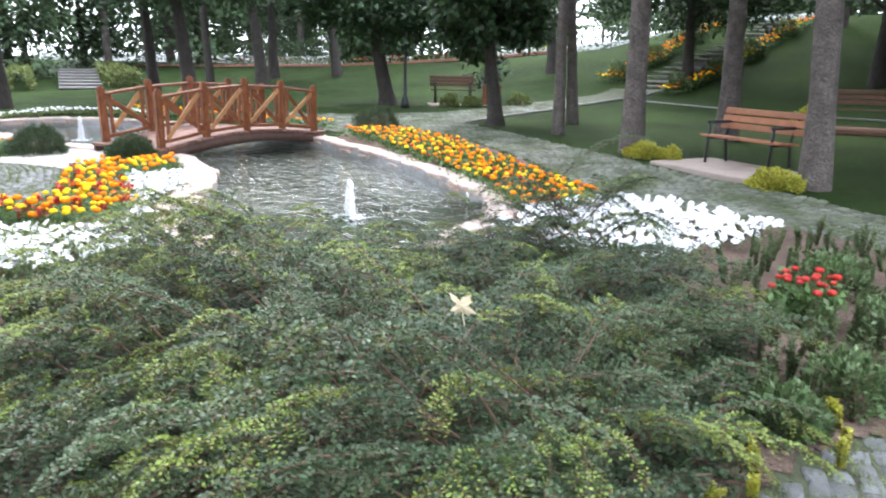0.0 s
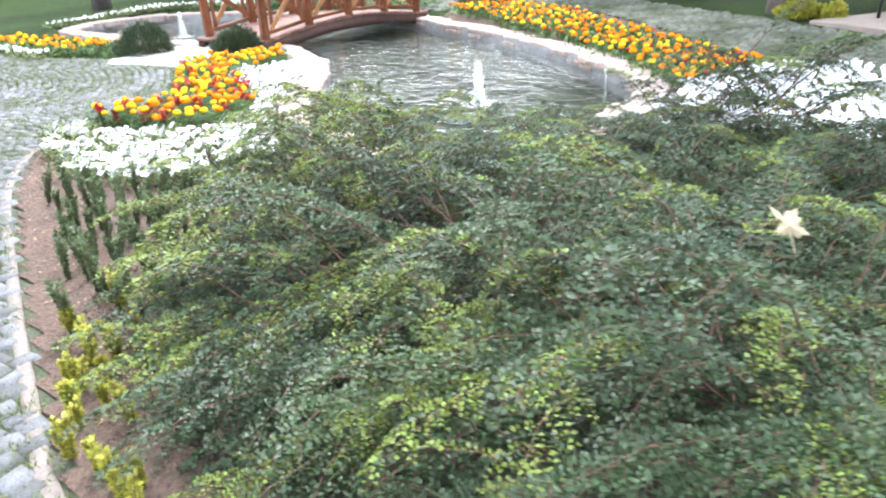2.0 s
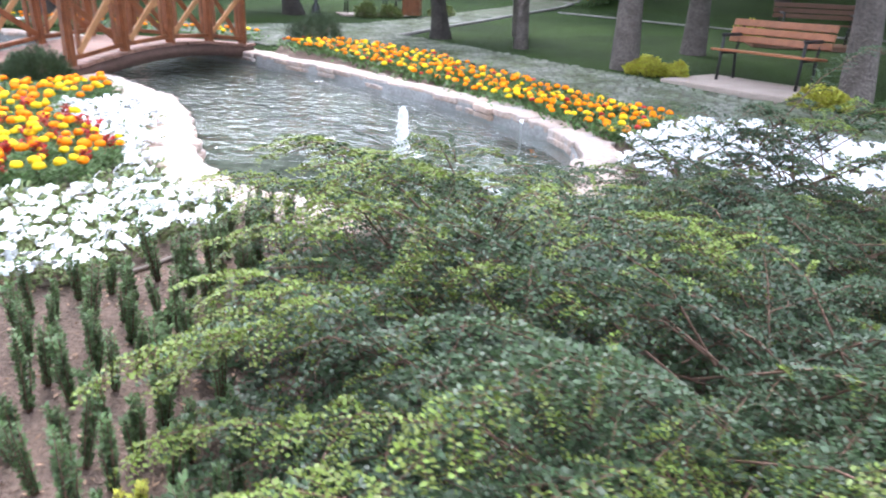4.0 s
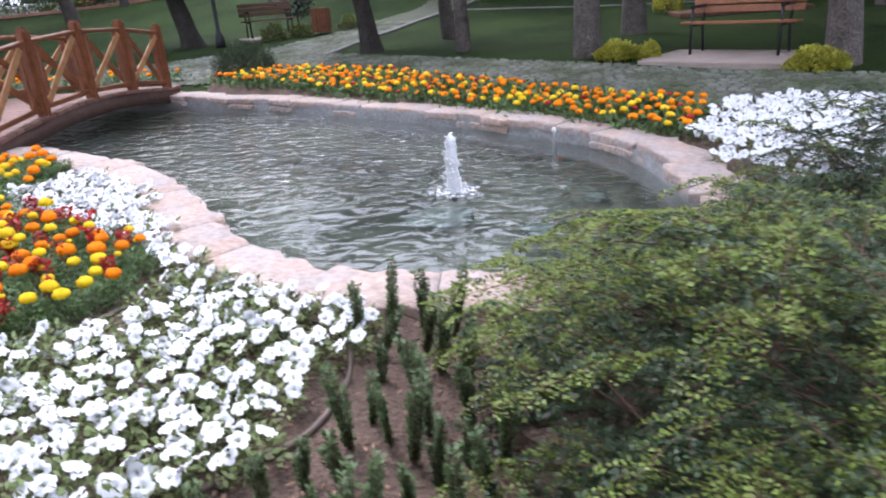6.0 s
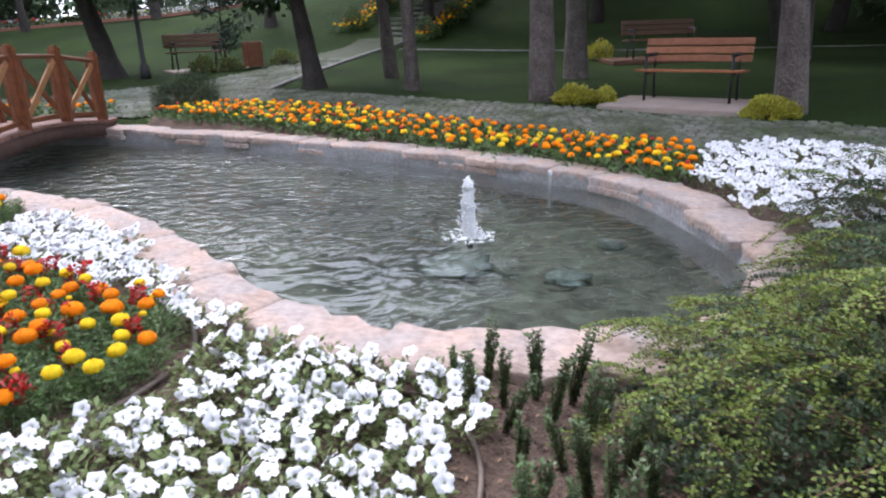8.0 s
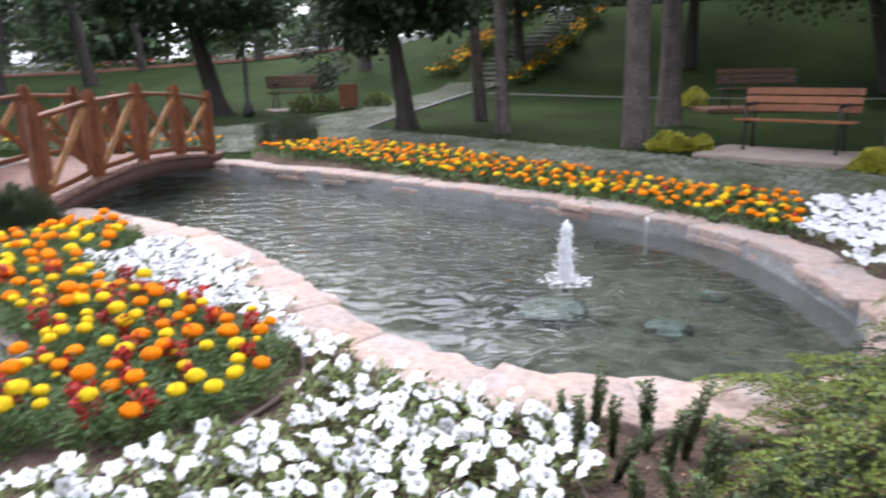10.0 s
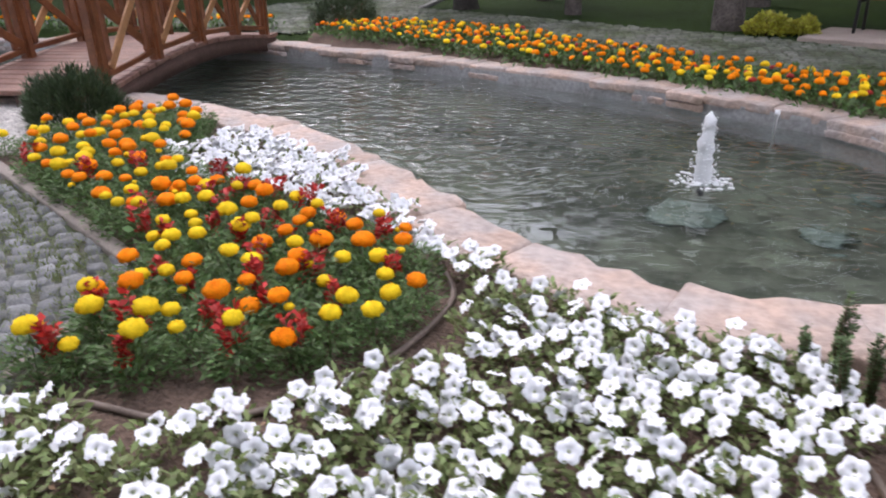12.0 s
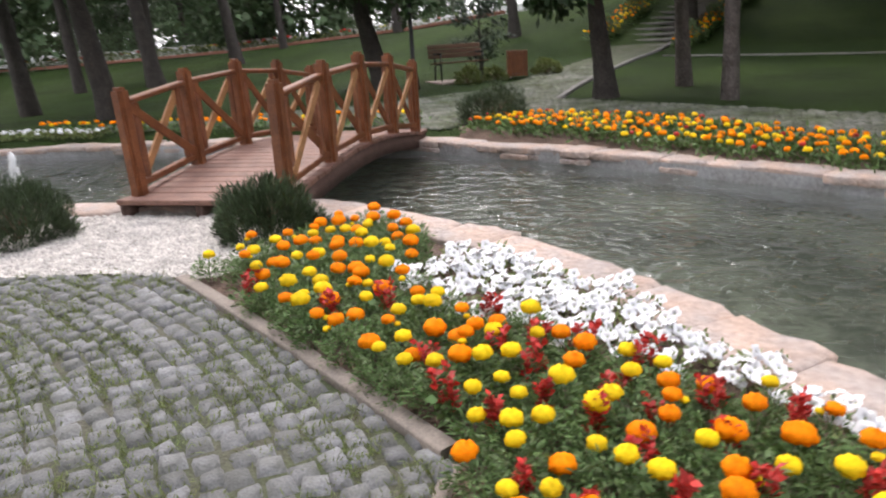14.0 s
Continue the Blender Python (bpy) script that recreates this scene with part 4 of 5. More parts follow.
def cotoneaster():
    """The wide spreading bush: arching branches that carry flat herringbone side twigs, over a low inner layer."""
    ob = new("cotoneaster_bush")
    tagged(ob, "wide spreading green cotoneaster bush with arching sprays", "bush")
    rng = np.random.default_rng(77)
    line = np.array([(-0.3, 3.2), (-0.26, 2.75), (-0.06, 2.25), (0.24, 1.7), (0.6, 1.32), (1.05, 1.02), (1.7, 0.86), (2.5, 0.8), (3.2, 0.98), (3.6, 1.5), (3.82, 2.3), (3.88, 3.2), (3.65, 4.1), (3.0, 5.1), (2.2, 5.5), (1.5, 5.3), (1.15, 4.8), (0.5, 4.05), (-0.05, 3.7)])
    edge = smooth_line(line, 0.1, True)

    def hump(p, x, y, rx, ry):
        return np.exp(-((p[:, 0] - x) / rx) ** 2 - ((p[:, 1] - y) / ry) ** 2)

    def top_at(p):
        d = np.min(np.hypot(p[:, None, 0] - edge[None, :, 0], p[:, None, 1] - edge[None, :, 1]), 1)
        mound = np.array([abs(noise.noise(Vector((x * 1.25, y * 1.25, 3.1)))) + 0.45 * abs(noise.noise(Vector((x * 2.9, y * 2.9, 7.7)))) for x, y in p])
        body = 0.4 + 0.27 * hump(p, 2.7, 1.8, 1.2, 1.1) + 0.42 * hump(p, 2.3, 5.1, 0.9, 0.5) + 0.11 * hump(p, 0.6, 2.8, 0.8, 1.0)
        return body * np.sqrt(np.clip(d / 0.4, 0.15, 1)) * (0.36 + 1.85 * np.minimum(mound, 0.62))

    sets = {"foliage": ([], [], COTON, 0.0165), "young_foliage": ([], [], COTONTIP, 0.0165), "inner_foliage": ([], [], COTON, 0.027)}
    twig_runs = []

    def put(key, c, x):
        sets[key][0].append(c)
        sets[key][1].append(x)

    # inner layer, low down, so that the gaps between the branches stay deep
    pts = scatter(line, 0.043, rng, 12)
    for p, h in zip(pts, top_at(pts)):
        a = rng.uniform(0, 6.28)
        way = np.array([math.cos(a), math.sin(a), rng.uniform(-0.3, 0.3)])
        put("inner_foliage", *spray(np.array([*p, max(h, 0.08) * rng.uniform(0.04, 0.36)]), way / np.linalg.norm(way), rng.uniform(0.14, 0.26), 22, 0.3, rng))
    # arching branches
    pts = scatter(line, 0.13, rng, 14)
    heart = np.array([(0.7, 3.0), (1.9, 2.3), (2.8, 2.0), (2.4, 3.6), (2.1, 4.9)])
    for p, h in zip(pts, top_at(pts)):
        core = heart[np.argmin(np.hypot(*(heart - p).T) + rng.uniform(0, 0.5, len(heart)))]
        out = p - core
        a = math.atan2(out[1], out[0]) + 1.6 * noise.noise(Vector((p[0] * 0.8, p[1] * 0.8, 9.3))) + rng.normal(0, 0.4)
        flat = np.array([math.cos(a), math.sin(a), 0.0])
        length = rng.uniform(0.5, 1.05)
        lift = rng.uniform(-0.13, 0.13)
        h = max(h, 0.12)
        start = np.array([*p, h * 0.5]) - flat * length * 0.55
        crest = np.array([*p, h + 0.12 + lift])
        end = np.array([*p, max(h + lift - rng.uniform(0.0, 0.22), 0.05)]) + flat * length * 0.42
        m = max(int(length / 0.03), 12)
        u = np.linspace(0, 1, m)[:, None]
        spine = start * (1 - u) ** 2 + 2 * crest * u * (1 - u) + end * u ** 2
        spine += np.cumsum(rng.normal(0, 0.004, spine.shape), 0)
        spine[:, 2] = np.maximum(spine[:, 2], 0.03)
        tangent = np.gradient(spine, axis=0)
        tangent /= np.linalg.norm(tangent, axis=1)[:, None] + 1e-9
        tone = noise.noise(Vector((p[0] * 1.3 + 5, p[1] * 1.3, 0.4)))
        young = rng.random() < 0.24 + 0.6 * max(tone, 0) + 0.85 * min(max(1.25 - p[0], 0), 1) * (p[1] < 4.6)
        tilt = rng.normal(0, 0.25)
        for q in range(int(m * 0.22), m):
            s = q / (m - 1)
            side = np.cross(tangent[q], (0, 0, 1))
            side /= np.linalg.norm(side) + 1e-9
            for e in (-1, 1):
                reach = (0.04 + 0.125 * (1 - s) ** 0.7) * rng.uniform(0.55, 1.2)
                w = side * e + tangent[q] * rng.uniform(0.6, 1.1) + rng.normal(0, 0.13, 3) + (0, 0, 0.08 + tilt * e)
                w /= np.linalg.norm(w)
                c, x = spray(spine[q], w, reach, max(int(reach / 0.0068), 5), 0.35, rng)
                put("young_foliage" if young and rng.random() < 0.1 + 0.9 * s ** 1.2 else "foliage", c, x)
                if q % 3 == 0:
                    twig_runs.append(tube([c[0], c[-1]], [0.002, 0.001], 3))
        k = [0, m // 3, 2 * m // 3, m - 1]
        twig_runs.append(tube(spine[k], [0.0045, 0.0035, 0.0025, 0.001], 5))
    # long young shoots that stand out of the bush
    for p in scatter(line, 0.42, rng, 14):
        a = rng.uniform(0, 6.28)
        way = np.array([math.cos(a), math.sin(a), rng.uniform(0.3, 1.1)])
        way /= np.linalg.norm(way)
        z = float(top_at(np.array([p]))[0])
        c, x = spray(np.array([*p, max(z - 0.02, 0.05)]), way, rng.uniform(0.2, 0.42), 40, 0.45, rng)
        put("young_foliage" if rng.random() < 0.5 else "foliage", c, x)
        twig_runs.append(tube([c[0], c[20], c[-1]], [0.003, 0.002, 0.001], 4))
    for name, (cs, xs, mat_, size_) in sets.items():
        v, f = leaf_quads(np.concatenate(cs), np.concatenate(xs), size_, size_ * 0.68, rng)
        child(name, mesh_of(name, v, f, [mat_]), ob)
    v, f = join(twig_runs)
    child("twigwork", mesh_of("twigwork", v, f, [TWIG]), ob)
    return ob


cotoneaster()


def upright_shrub(name, label, mat_, height, radius, seed, leaf=0.024):
    """A small upright box shrub: several leafy shoots."""
    rng = np.random.default_rng(seed)
    ob = new(name)
    tagged(ob, label, "shrub")
    cs, ax, st = [], [], []
    for k in range(7):
        a, r = rng.uniform(0, 6.28), radius * rng.uniform(0, 0.7)
        h = height * rng.uniform(0.55, 1.0)
        foot, tip = np.array([math.cos(a) * r * 0.3, math.sin(a) * r * 0.3, 0]), np.array([math.cos(a) * r, math.sin(a) * r, h])
        s = np.repeat(np.linspace(0.06, 1, 20), 4)
        c = foot + np.outer(s, tip - foot)
        w = rng.uniform(0, 6.28, len(s))
        cs.append(c)
        ax.append(np.stack([np.cos(w), np.sin(w), np.full(len(s), 0.6)], 1))
        st.append(tube([foot, (foot + tip) / 2, tip], [0.004, 0.003, 0.001], 4))
    v, f = leaf_quads(np.concatenate(cs), np.concatenate(ax), leaf, leaf * 0.55, rng)
    child("foliage", mesh_of("foliage", v, f, [mat_]), ob)
    v, f = join(st)
    child("stemwork", mesh_of("stemwork", v, f, [TWIG]), ob)
    return ob


rng = np.random.default_rng(13)
box_kinds = [upright_shrub("box_shrub", "small upright dark green box shrub in bare soil", BOX, 0.2 + 0.035 * k, 0.042 + 0.006 * k, 100 + k, 0.02) for k in range(4)]
gold_kinds = [upright_shrub("golden_box_shrub", "small yellow-green box shrub at the bed's edge", GOLD, 0.13 + 0.025 * k, 0.07, 110 + k, 0.022) for k in range(3)]
for ob in box_kinds:
    ob["group"] = "box shrubs in the soil"
for ob in gold_kinds:
    ob["group"] = "golden edging shrubs"
SHRUB_POLY = [(-1.0, 3.72), (-0.3, 3.55), (-0.22, 2.8), (0.1, 2.1), (0.75, 1.35), (0.35, 1.12), (-0.6, 1.5), (-1.55, 1.88), (-1.55, 2.15), (-1.1, 2.3), (-0.8, 2.75), (-0.8, 3.3)]
box_spots = [tuple(p) for p in scatter(SHRUB_POLY, 0.127, rng)]
EAST_POLY = [(3.85, 2.7), (4.15, 3.2), (4.75, 4.1), (5.2, 5.0), (5.2, 6.3), (4.6, 6.9), (3.9, 7.2), (3.4, 6.2), (3.3, 5.3), (3.75, 4.2), (3.8, 3.4)]
box_spots += [tuple(p) for p in scatter(EAST_POLY, 0.17, rng)]
gold_spots = [(0.35 + 0.16 * k + rng.normal(0, 0.03), 1.13 - 0.055 * k + rng.normal(0, 0.04)) for k in range(8)] + [(0.3 + 0.15 * k + rng.normal(0, 0.03), 1.33 - 0.05 * k + rng.normal(0, 0.04)) for k in range(5)]
gold_spots += [(3.6 + 0.125 * k + rng.normal(0, 0.05), 2.05 + 0.2 * k) for k in range(9)]
gold_spots += [(0.72 + 0.12 * k + rng.normal(0, 0.03), 0.93 - 0.045 * k + rng.normal(0, 0.03)) for k in range(8)]
for kinds, places in ((box_kinds, box_spots), (gold_kinds, gold_spots)):
    for k, (x, y) in enumerate(places):
        m = pose(x, y, 0.01, rng.normal(0, 7), rng.normal(0, 7), rng.uniform(0, 360))
        if k < len(kinds):
            kinds[k].matrix_basis = m
        else:
            s = rng.uniform(0.8, 1.15)
            copy_thing(kinds[k % len(kinds)], m).scale = (s, s, s)

# ---------- flowers ----------


def bloom_mesh(mat_, seed, radius=0.04):
    """A ruffled pompom of petals."""
    rng = np.random.default_rng(seed)
    v, f = [], []
    rows_, around = 7, 16
    for i in range(rows_):
        a = math.pi * (0.06 + 0.62 * i / (rows_ - 1))
        for k in range(around):
            w = 2 * math.pi * (k + 0.5 * (i % 2)) / around
            r = radius * (1 + (0.11 if (k + i) % 2 else -0.09) + rng.uniform(-0.05, 0.05))
            v.append((r * math.sin(a) * math.cos(w), r * math.sin(a) * math.sin(w), r * 0.72 * math.cos(a) * (1 + rng.uniform(-0.06, 0.06))))
    for i in range(rows_ - 1):
        for k in range(around):
            f.append((i * around + k, (i + 1) * around + k, (i + 1) * around + (k + 1) % around, i * around + (k + 1) % around))
    caps = [(0, 2 * k + 1, 2 * k + 2, (2 * k + 3) % around) for k in range(around // 2 - 1)]
    o = (rows_ - 1) * around
    caps += [(o, o + (2 * k + 3) % around, o + 2 * k + 2, o + 2 * k + 1) for k in range(around // 2 - 1)]
    return np.array(v), np.array(f + caps)


def feathery(rng, count, reach, height, length, width):
    a, u = rng.uniform(0, 6.28, count), rng.uniform(0.1, 1, count)
    c = np.stack([np.cos(a) * reach * rng.uniform(0.1, 0.8, count), np.sin(a) * reach * rng.uniform(0.1, 0.8, count), height * u], 1)
    return leaf_quads(c, np.stack([np.cos(a), np.sin(a), rng.uniform(-0.1, 0.8, count)], 1) + rng.normal(0, 0.3, (count, 3)), length, width, rng)


def marigold(colour, seed, height, radius, second=False):
    rng = np.random.default_rng(seed)
    ob = new("marigold")
    tagged(ob, ("orange" if colour is ORANGE else "yellow") + " pompom marigold with feathery green leaves in the bed", "flower", "marigolds in the bed")
    tip = np.array([rng.normal(0, 0.02), rng.normal(0, 0.02), height])
    v, f = tube([(0, 0, 0), tip * (0.5, 0.5, 0.5), tip], [0.004, 0.003, 0.003], 5)
    child("stem", mesh_of("stem", v, f, [MARILEAF]), ob)
    v, f = bloom_mesh(colour, seed, radius)
    child("bloom", mesh_of("bloom", v + tip, f, [colour]), ob)
    if second:
        side = np.array([rng.uniform(0.04, 0.07), rng.uniform(-0.06, 0.06), height - 0.03])
        child("bloom", mesh_of("bloom", v * 0.5 + side, f, [YELLOW]), ob, label="small half-open bud")
    v, f = feathery(rng, 480, 0.15, height * 0.8, 0.034, 0.0085)
    child("leaves", mesh_of("leaves", v, f, [MARILEAF]), ob)
    return ob


def salvia(seed):
    rng = np.random.default_rng(seed)
    ob = new("salvia")
    tagged(ob, "scarlet salvia spike among the marigolds", "flower", "salvias in the bed")
    cs, ax = [], []
    for q in range(3):
        foot = np.array([rng.normal(0, 0.03), rng.normal(0, 0.03), 0.08])
        h = rng.uniform(0.12, 0.16)
        s = rng.uniform(0, 1, 34)
        w = rng.uniform(0, 6.28, 34)
        cs.append(foot + np.outer(s, (rng.normal(0, 0.02), rng.normal(0, 0.02), h)))
        ax.append(np.stack([np.cos(w), np.sin(w), np.full(34, 0.5)], 1))
    v, f = leaf_quads(np.concatenate(cs), np.concatenate(ax), 0.034, 0.02, rng)
    child("spike", mesh_of("spike", v, f, [RED]), ob)
    v, f = feathery(rng, 40, 0.09, 0.13, 0.05, 0.03)
    child("leaves", mesh_of("leaves", v, f, [MARILEAF]), ob)
    return ob


MARI_POLY = [(-3.4, 4.1), (-5.45, 5.62), (-5.2, 6.15), (-4.9, 6.75), (-4.3, 6.6), (-4.1, 6.2), (-4.15, 5.6), (-3.7, 5.15), (-3.19, 4.86), (-2.65, 4.65), (-2.35, 4.35), (-2.15, 4.0), (-2.12, 3.75), (-2.3, 3.5), (-2.55, 3.32), (-2.9, 3.22), (-3.36, 3.22)]
W2_POLY = [(-4.2, 5.6), (-4.08, 6.3), (-3.6, 6.08), (-3.1, 5.62), (-2.8, 5.3), (-2.5, 4.85), (-2.2, 4.45), (-1.95, 4.15), (-2.08, 4.05), (-2.36, 4.38), (-2.68, 4.66), (-3.2, 4.86), (-3.75, 5.15)]
W1_POLY = [(-2.0, 4.2), (-1.75, 4.0), (-1.3, 3.68), (-0.9, 3.7), (-0.83, 3.3), (-0.86, 2.95), (-0.98, 2.62), (-1.2, 2.4), (-1.9, 2.2), (-2.7, 2.4), (-3.32, 2.75), (-3.25, 3.0), (-2.7, 3.0), (-2.42, 3.17), (-2.15, 3.4), (-2.02, 3.65), (-2.0, 3.95)]
W3_POLY = [(1.5, 7.5), (1.2, 6.6), (1.28, 5.7), (1.4, 5.2), (2.2, 5.2), (2.9, 5.4), (3.2, 6.1), (3.5, 6.9), (3.55, 7.4), (2.7, 7.9), (1.9, 8.1)]
rng = np.random.default_rng(17)
mari_kinds = [marigold(ORANGE, 200, 0.2, 0.043), marigold(ORANGE, 201, 0.17, 0.046), marigold(ORANGE, 202, 0.21, 0.036, True), marigold(YELLOW, 203, 0.2, 0.043), marigold(YELLOW, 204, 0.18, 0.037), marigold(YELLOW, 205, 0.21, 0.034)]
salvia_kinds = [salvia(210), salvia(211), salvia(212)]


def plant_out(kinds, places, rng, z=0.01, lo=0.85, hi=1.15, spin=180):
    order = rng.integers(0, len(kinds), len(places))
    order[:len(kinds)] = np.arange(len(kinds))
    for k, (x, y) in enumerate(places):
        s = rng.uniform(lo, hi)
        m = pose(x, y, z, rng.normal(0, 4), rng.normal(0, 4), rng.uniform(-spin, spin))
        if k < len(kinds):
            kinds[k].matrix_basis = m
        else:
            copy_thing(kinds[order[k]], m).scale = (s, s, s)


plant_out(mari_kinds, scatter(MARI_POLY, 0.13, rng), rng, lo=0.8, hi=1.05)
salvia_spots = scatter(MARI_POLY, 0.205, rng)
plant_out(salvia_kinds, salvia_spots[salvia_spots[:, 1] < 4.5 + rng.uniform(0, 1.2, len(salvia_spots))], rng, lo=0.8, hi=1.05)


def petunia_bloom(seed):
    """A five-lobed open trumpet."""
    rng = np.random.default_rng(seed)
    k = 20
    v = []
    for r0, z in ((0.002, -0.02), (0.005, -0.006), (0.019, 0.003), (0.031, -0.001)):
        for i in range(k):
            w = 2 * math.pi * i / k
            lobe = 1 + (0.24 * abs(math.cos(2.5 * w)) - 0.12 if r0 > 0.018 else 0)
            v.append((r0 * lobe * math.cos(w), r0 * lobe * math.sin(w), z + ((rng.uniform(-0.004, 0.004) + 0.003 * math.cos(10 * w)) if r0 > 0.018 else 0)))
    f = [(a * k + i, a * k + (i + 1) % k, (a + 1) * k + (i + 1) % k, (a + 1) * k + i) for a in range(3) for i in range(k)]
    idx_ = [1 if a == 0 else 0 for a in range(3) for i in range(k)]
    return mesh_of("bloom", v, np.array(f), [WHITE, THROAT], idx_, smooth=True)


BLOOMS = [petunia_bloom(300 + k) for k in range(4)]


def petunia(seed, blooms, leaves=75, reach=0.11):
    rng = np.random.default_rng(seed)
    ob = new("petunia")
    tagged(ob, "white trumpet petunia with pale green leaves in the bed", "flower", "white petunias in the bed")
    v, f = feathery(rng, leaves, reach * 1.25, 0.11, 0.036, 0.017)
    child("leaves", mesh_of("leaves", v, f, [PETLEAF]), ob)
    for k in range(blooms):
        a = k * 2.4 + rng.uniform(-0.5, 0.5)
        r = reach * rng.uniform(0.25, 0.95)
        child("bloom", BLOOMS[int(rng.integers(4))], ob, pose(math.cos(a) * r, math.sin(a) * r, rng.uniform(0.08, 0.14), rng.normal(30, 18), rng.normal(0, 14), rng.normal(0, 50)))
    return ob


pet_kinds = [petunia(320 + k, b, 120, 0.1) for k, b in enumerate((5, 6, 2, 7, 3, 5))]
plant_out(pet_kinds, scatter(W1_POLY, 0.124, rng), rng, lo=0.9, hi=1.1, spin=45)
dense_kinds = [petunia(330 + k, b, 40, 0.1) for k, b in enumerate((8, 9, 8))]
plant_out(dense_kinds, scatter(W2_POLY, 0.13, rng), rng, spin=45)
right_kinds = [petunia(340 + k, b, 44, 0.12) for k, b in enumerate((9, 11, 10))]
plant_out(right_kinds, scatter(W3_POLY, 0.18, rng), rng, lo=0.95, hi=1.2, spin=45)


def flower_row(name, label, poly, spacing, rng, palette, height, radius, follow=True, leaf=MARILEAF):
    """Many flowers of a far bed, as one mass of blooms and leaves."""
    p = scatter(poly, spacing, rng)
    z = ground_z(p[:, 0], p[:, 1]) if follow else np.zeros(len(p))
    per = {m: [] for m in palette}
    for (x, y), zz in zip(p, z):
        m = palette[int(rng.integers(len(palette)))]
        v, f = bloom_mesh(m, int(rng.integers(6)), radius * rng.uniform(0.8, 1.15))
        per[m].append((v + (x, y, zz + height * rng.uniform(0.85, 1.15)), f))
    ob = new(name)
    tagged(ob, label, "flowers", kind="stuff")
    for m in dict.fromkeys(palette):
        if per[m]:
            v, f = join(per[m])
            child("blooms", mesh_of("blooms", v, f, [m]), ob)
    c = np.repeat(np.c_[p, z], 26, 0) + np.c_[rng.normal(0, spacing * 0.5, (len(p) * 26, 2)), rng.uniform(0.02, height * 0.9, len(p) * 26)]
    v, f = leaf_quads(c, rng.normal(size=c.shape) + (0, 0, 0.3), 0.08, 0.035, rng)
    child("leaves", mesh_of("leaves", v, f, [leaf]), ob)
    return ob


FAR_MARI = [(-5.0, 11.3), (-4.35, 10.86), (-3.45, 10.36), (-2.1, 9.52), (-1.0, 8.74), (-0.2, 8.07), (0.4, 7.47), (0.85, 6.87), (1.08, 6.5), (1.5, 7.5), (1.6, 8.0), (0.6, 8.75), (-0.65, 9.87), (-2.3, 11.15), (-3.95, 11.95), (-4.8, 11.9)]
flower_row("marigold_border", "border of orange and yellow marigolds along the far rim", FAR_MARI, 0.135, rng, [ORANGE_FAR, ORANGE_FAR, YELLOW_FAR], 0.165, 0.037)
flower_row("salvia_border", "scarlet salvias among the far marigolds", FAR_MARI, 0.4, rng, [RED], 0.16, 0.03)
flower_row("marigold_border", "row of orange marigolds along the far side of the left pool", [(-12.8, 11.95), (-5.9, 11.85), (-5.9, 12.2), (-12.8, 12.35)], 0.16, rng, [ORANGE_FAR, ORANGE_FAR, YELLOW_FAR], 0.2, 0.042)
flower_row("petunia_border", "row of white flowers round the left pool", [(-15.0, 8.2), (-14.6, 8.2), (-14.3, 10.6), (-13.2, 11.6), (-11.4, 11.7), (-11.4, 11.9), (-13.4, 11.95), (-14.9, 11.0)], 0.12, rng, [WHITE], 0.12, 0.04, leaf=PETLEAF)
flower_row("marigold_border", "patch of orange marigolds beside the gravel", [(-12, 5.55), (-8.3, 5.6), (-8.0, 6.0), (-8.4, 6.4), (-12, 6.3)], 0.16, rng, [ORANGE_FAR, ORANGE_FAR, YELLOW_FAR], 0.2, 0.042)
flower_row("petunia_border", "row of white flowers in front of marigolds", [(-12, 5.3), (-9, 5.3), (-9, 5.55), (-12, 5.55)], 0.12, rng, [WHITE], 0.12, 0.04, leaf=PETLEAF)
flower_row("salvia_clump", "clump of scarlet salvia beside the cobbled path", [(3.75, 4.5), (4.1, 4.5), (4.15, 4.9), (3.8, 4.9)], 0.07, rng, [RED], 0.3, 0.025)

# flowers up both sides of the stairs
for dx, w in ((-1.5, 1.0), (1.35, 0.7)):
    a, b = np.array([-2.6 + dx * 0.88, 25.0 - dx * 0.48]), np.array([1.0 + dx * 0.88, 31.6 - dx * 0.48])
    flower_row("marigold_border", "orange marigolds climbing the bank beside the stairs", [tuple(a - (w / 2, 0)), tuple(a + (w / 2, 0)), tuple(b + (w / 2, 0)), tuple(b - (w / 2, 0))], 0.15, rng, [ORANGE_FAR, YELLOW_FAR], 0.28, 0.05)
    for k in range(4):
        p = a + (b - a) * (k + 0.3) / 4
        at(bushy("round_shrub", "small dark green round shrub beside the stairs", "shrub", 0.4, 0.4, 0.65, 900, 0.08, 0.05, BOX, 400 + k), float(p[0]), float(p[1]))

# ---------- fountains, nozzle, pale domes in the water ------


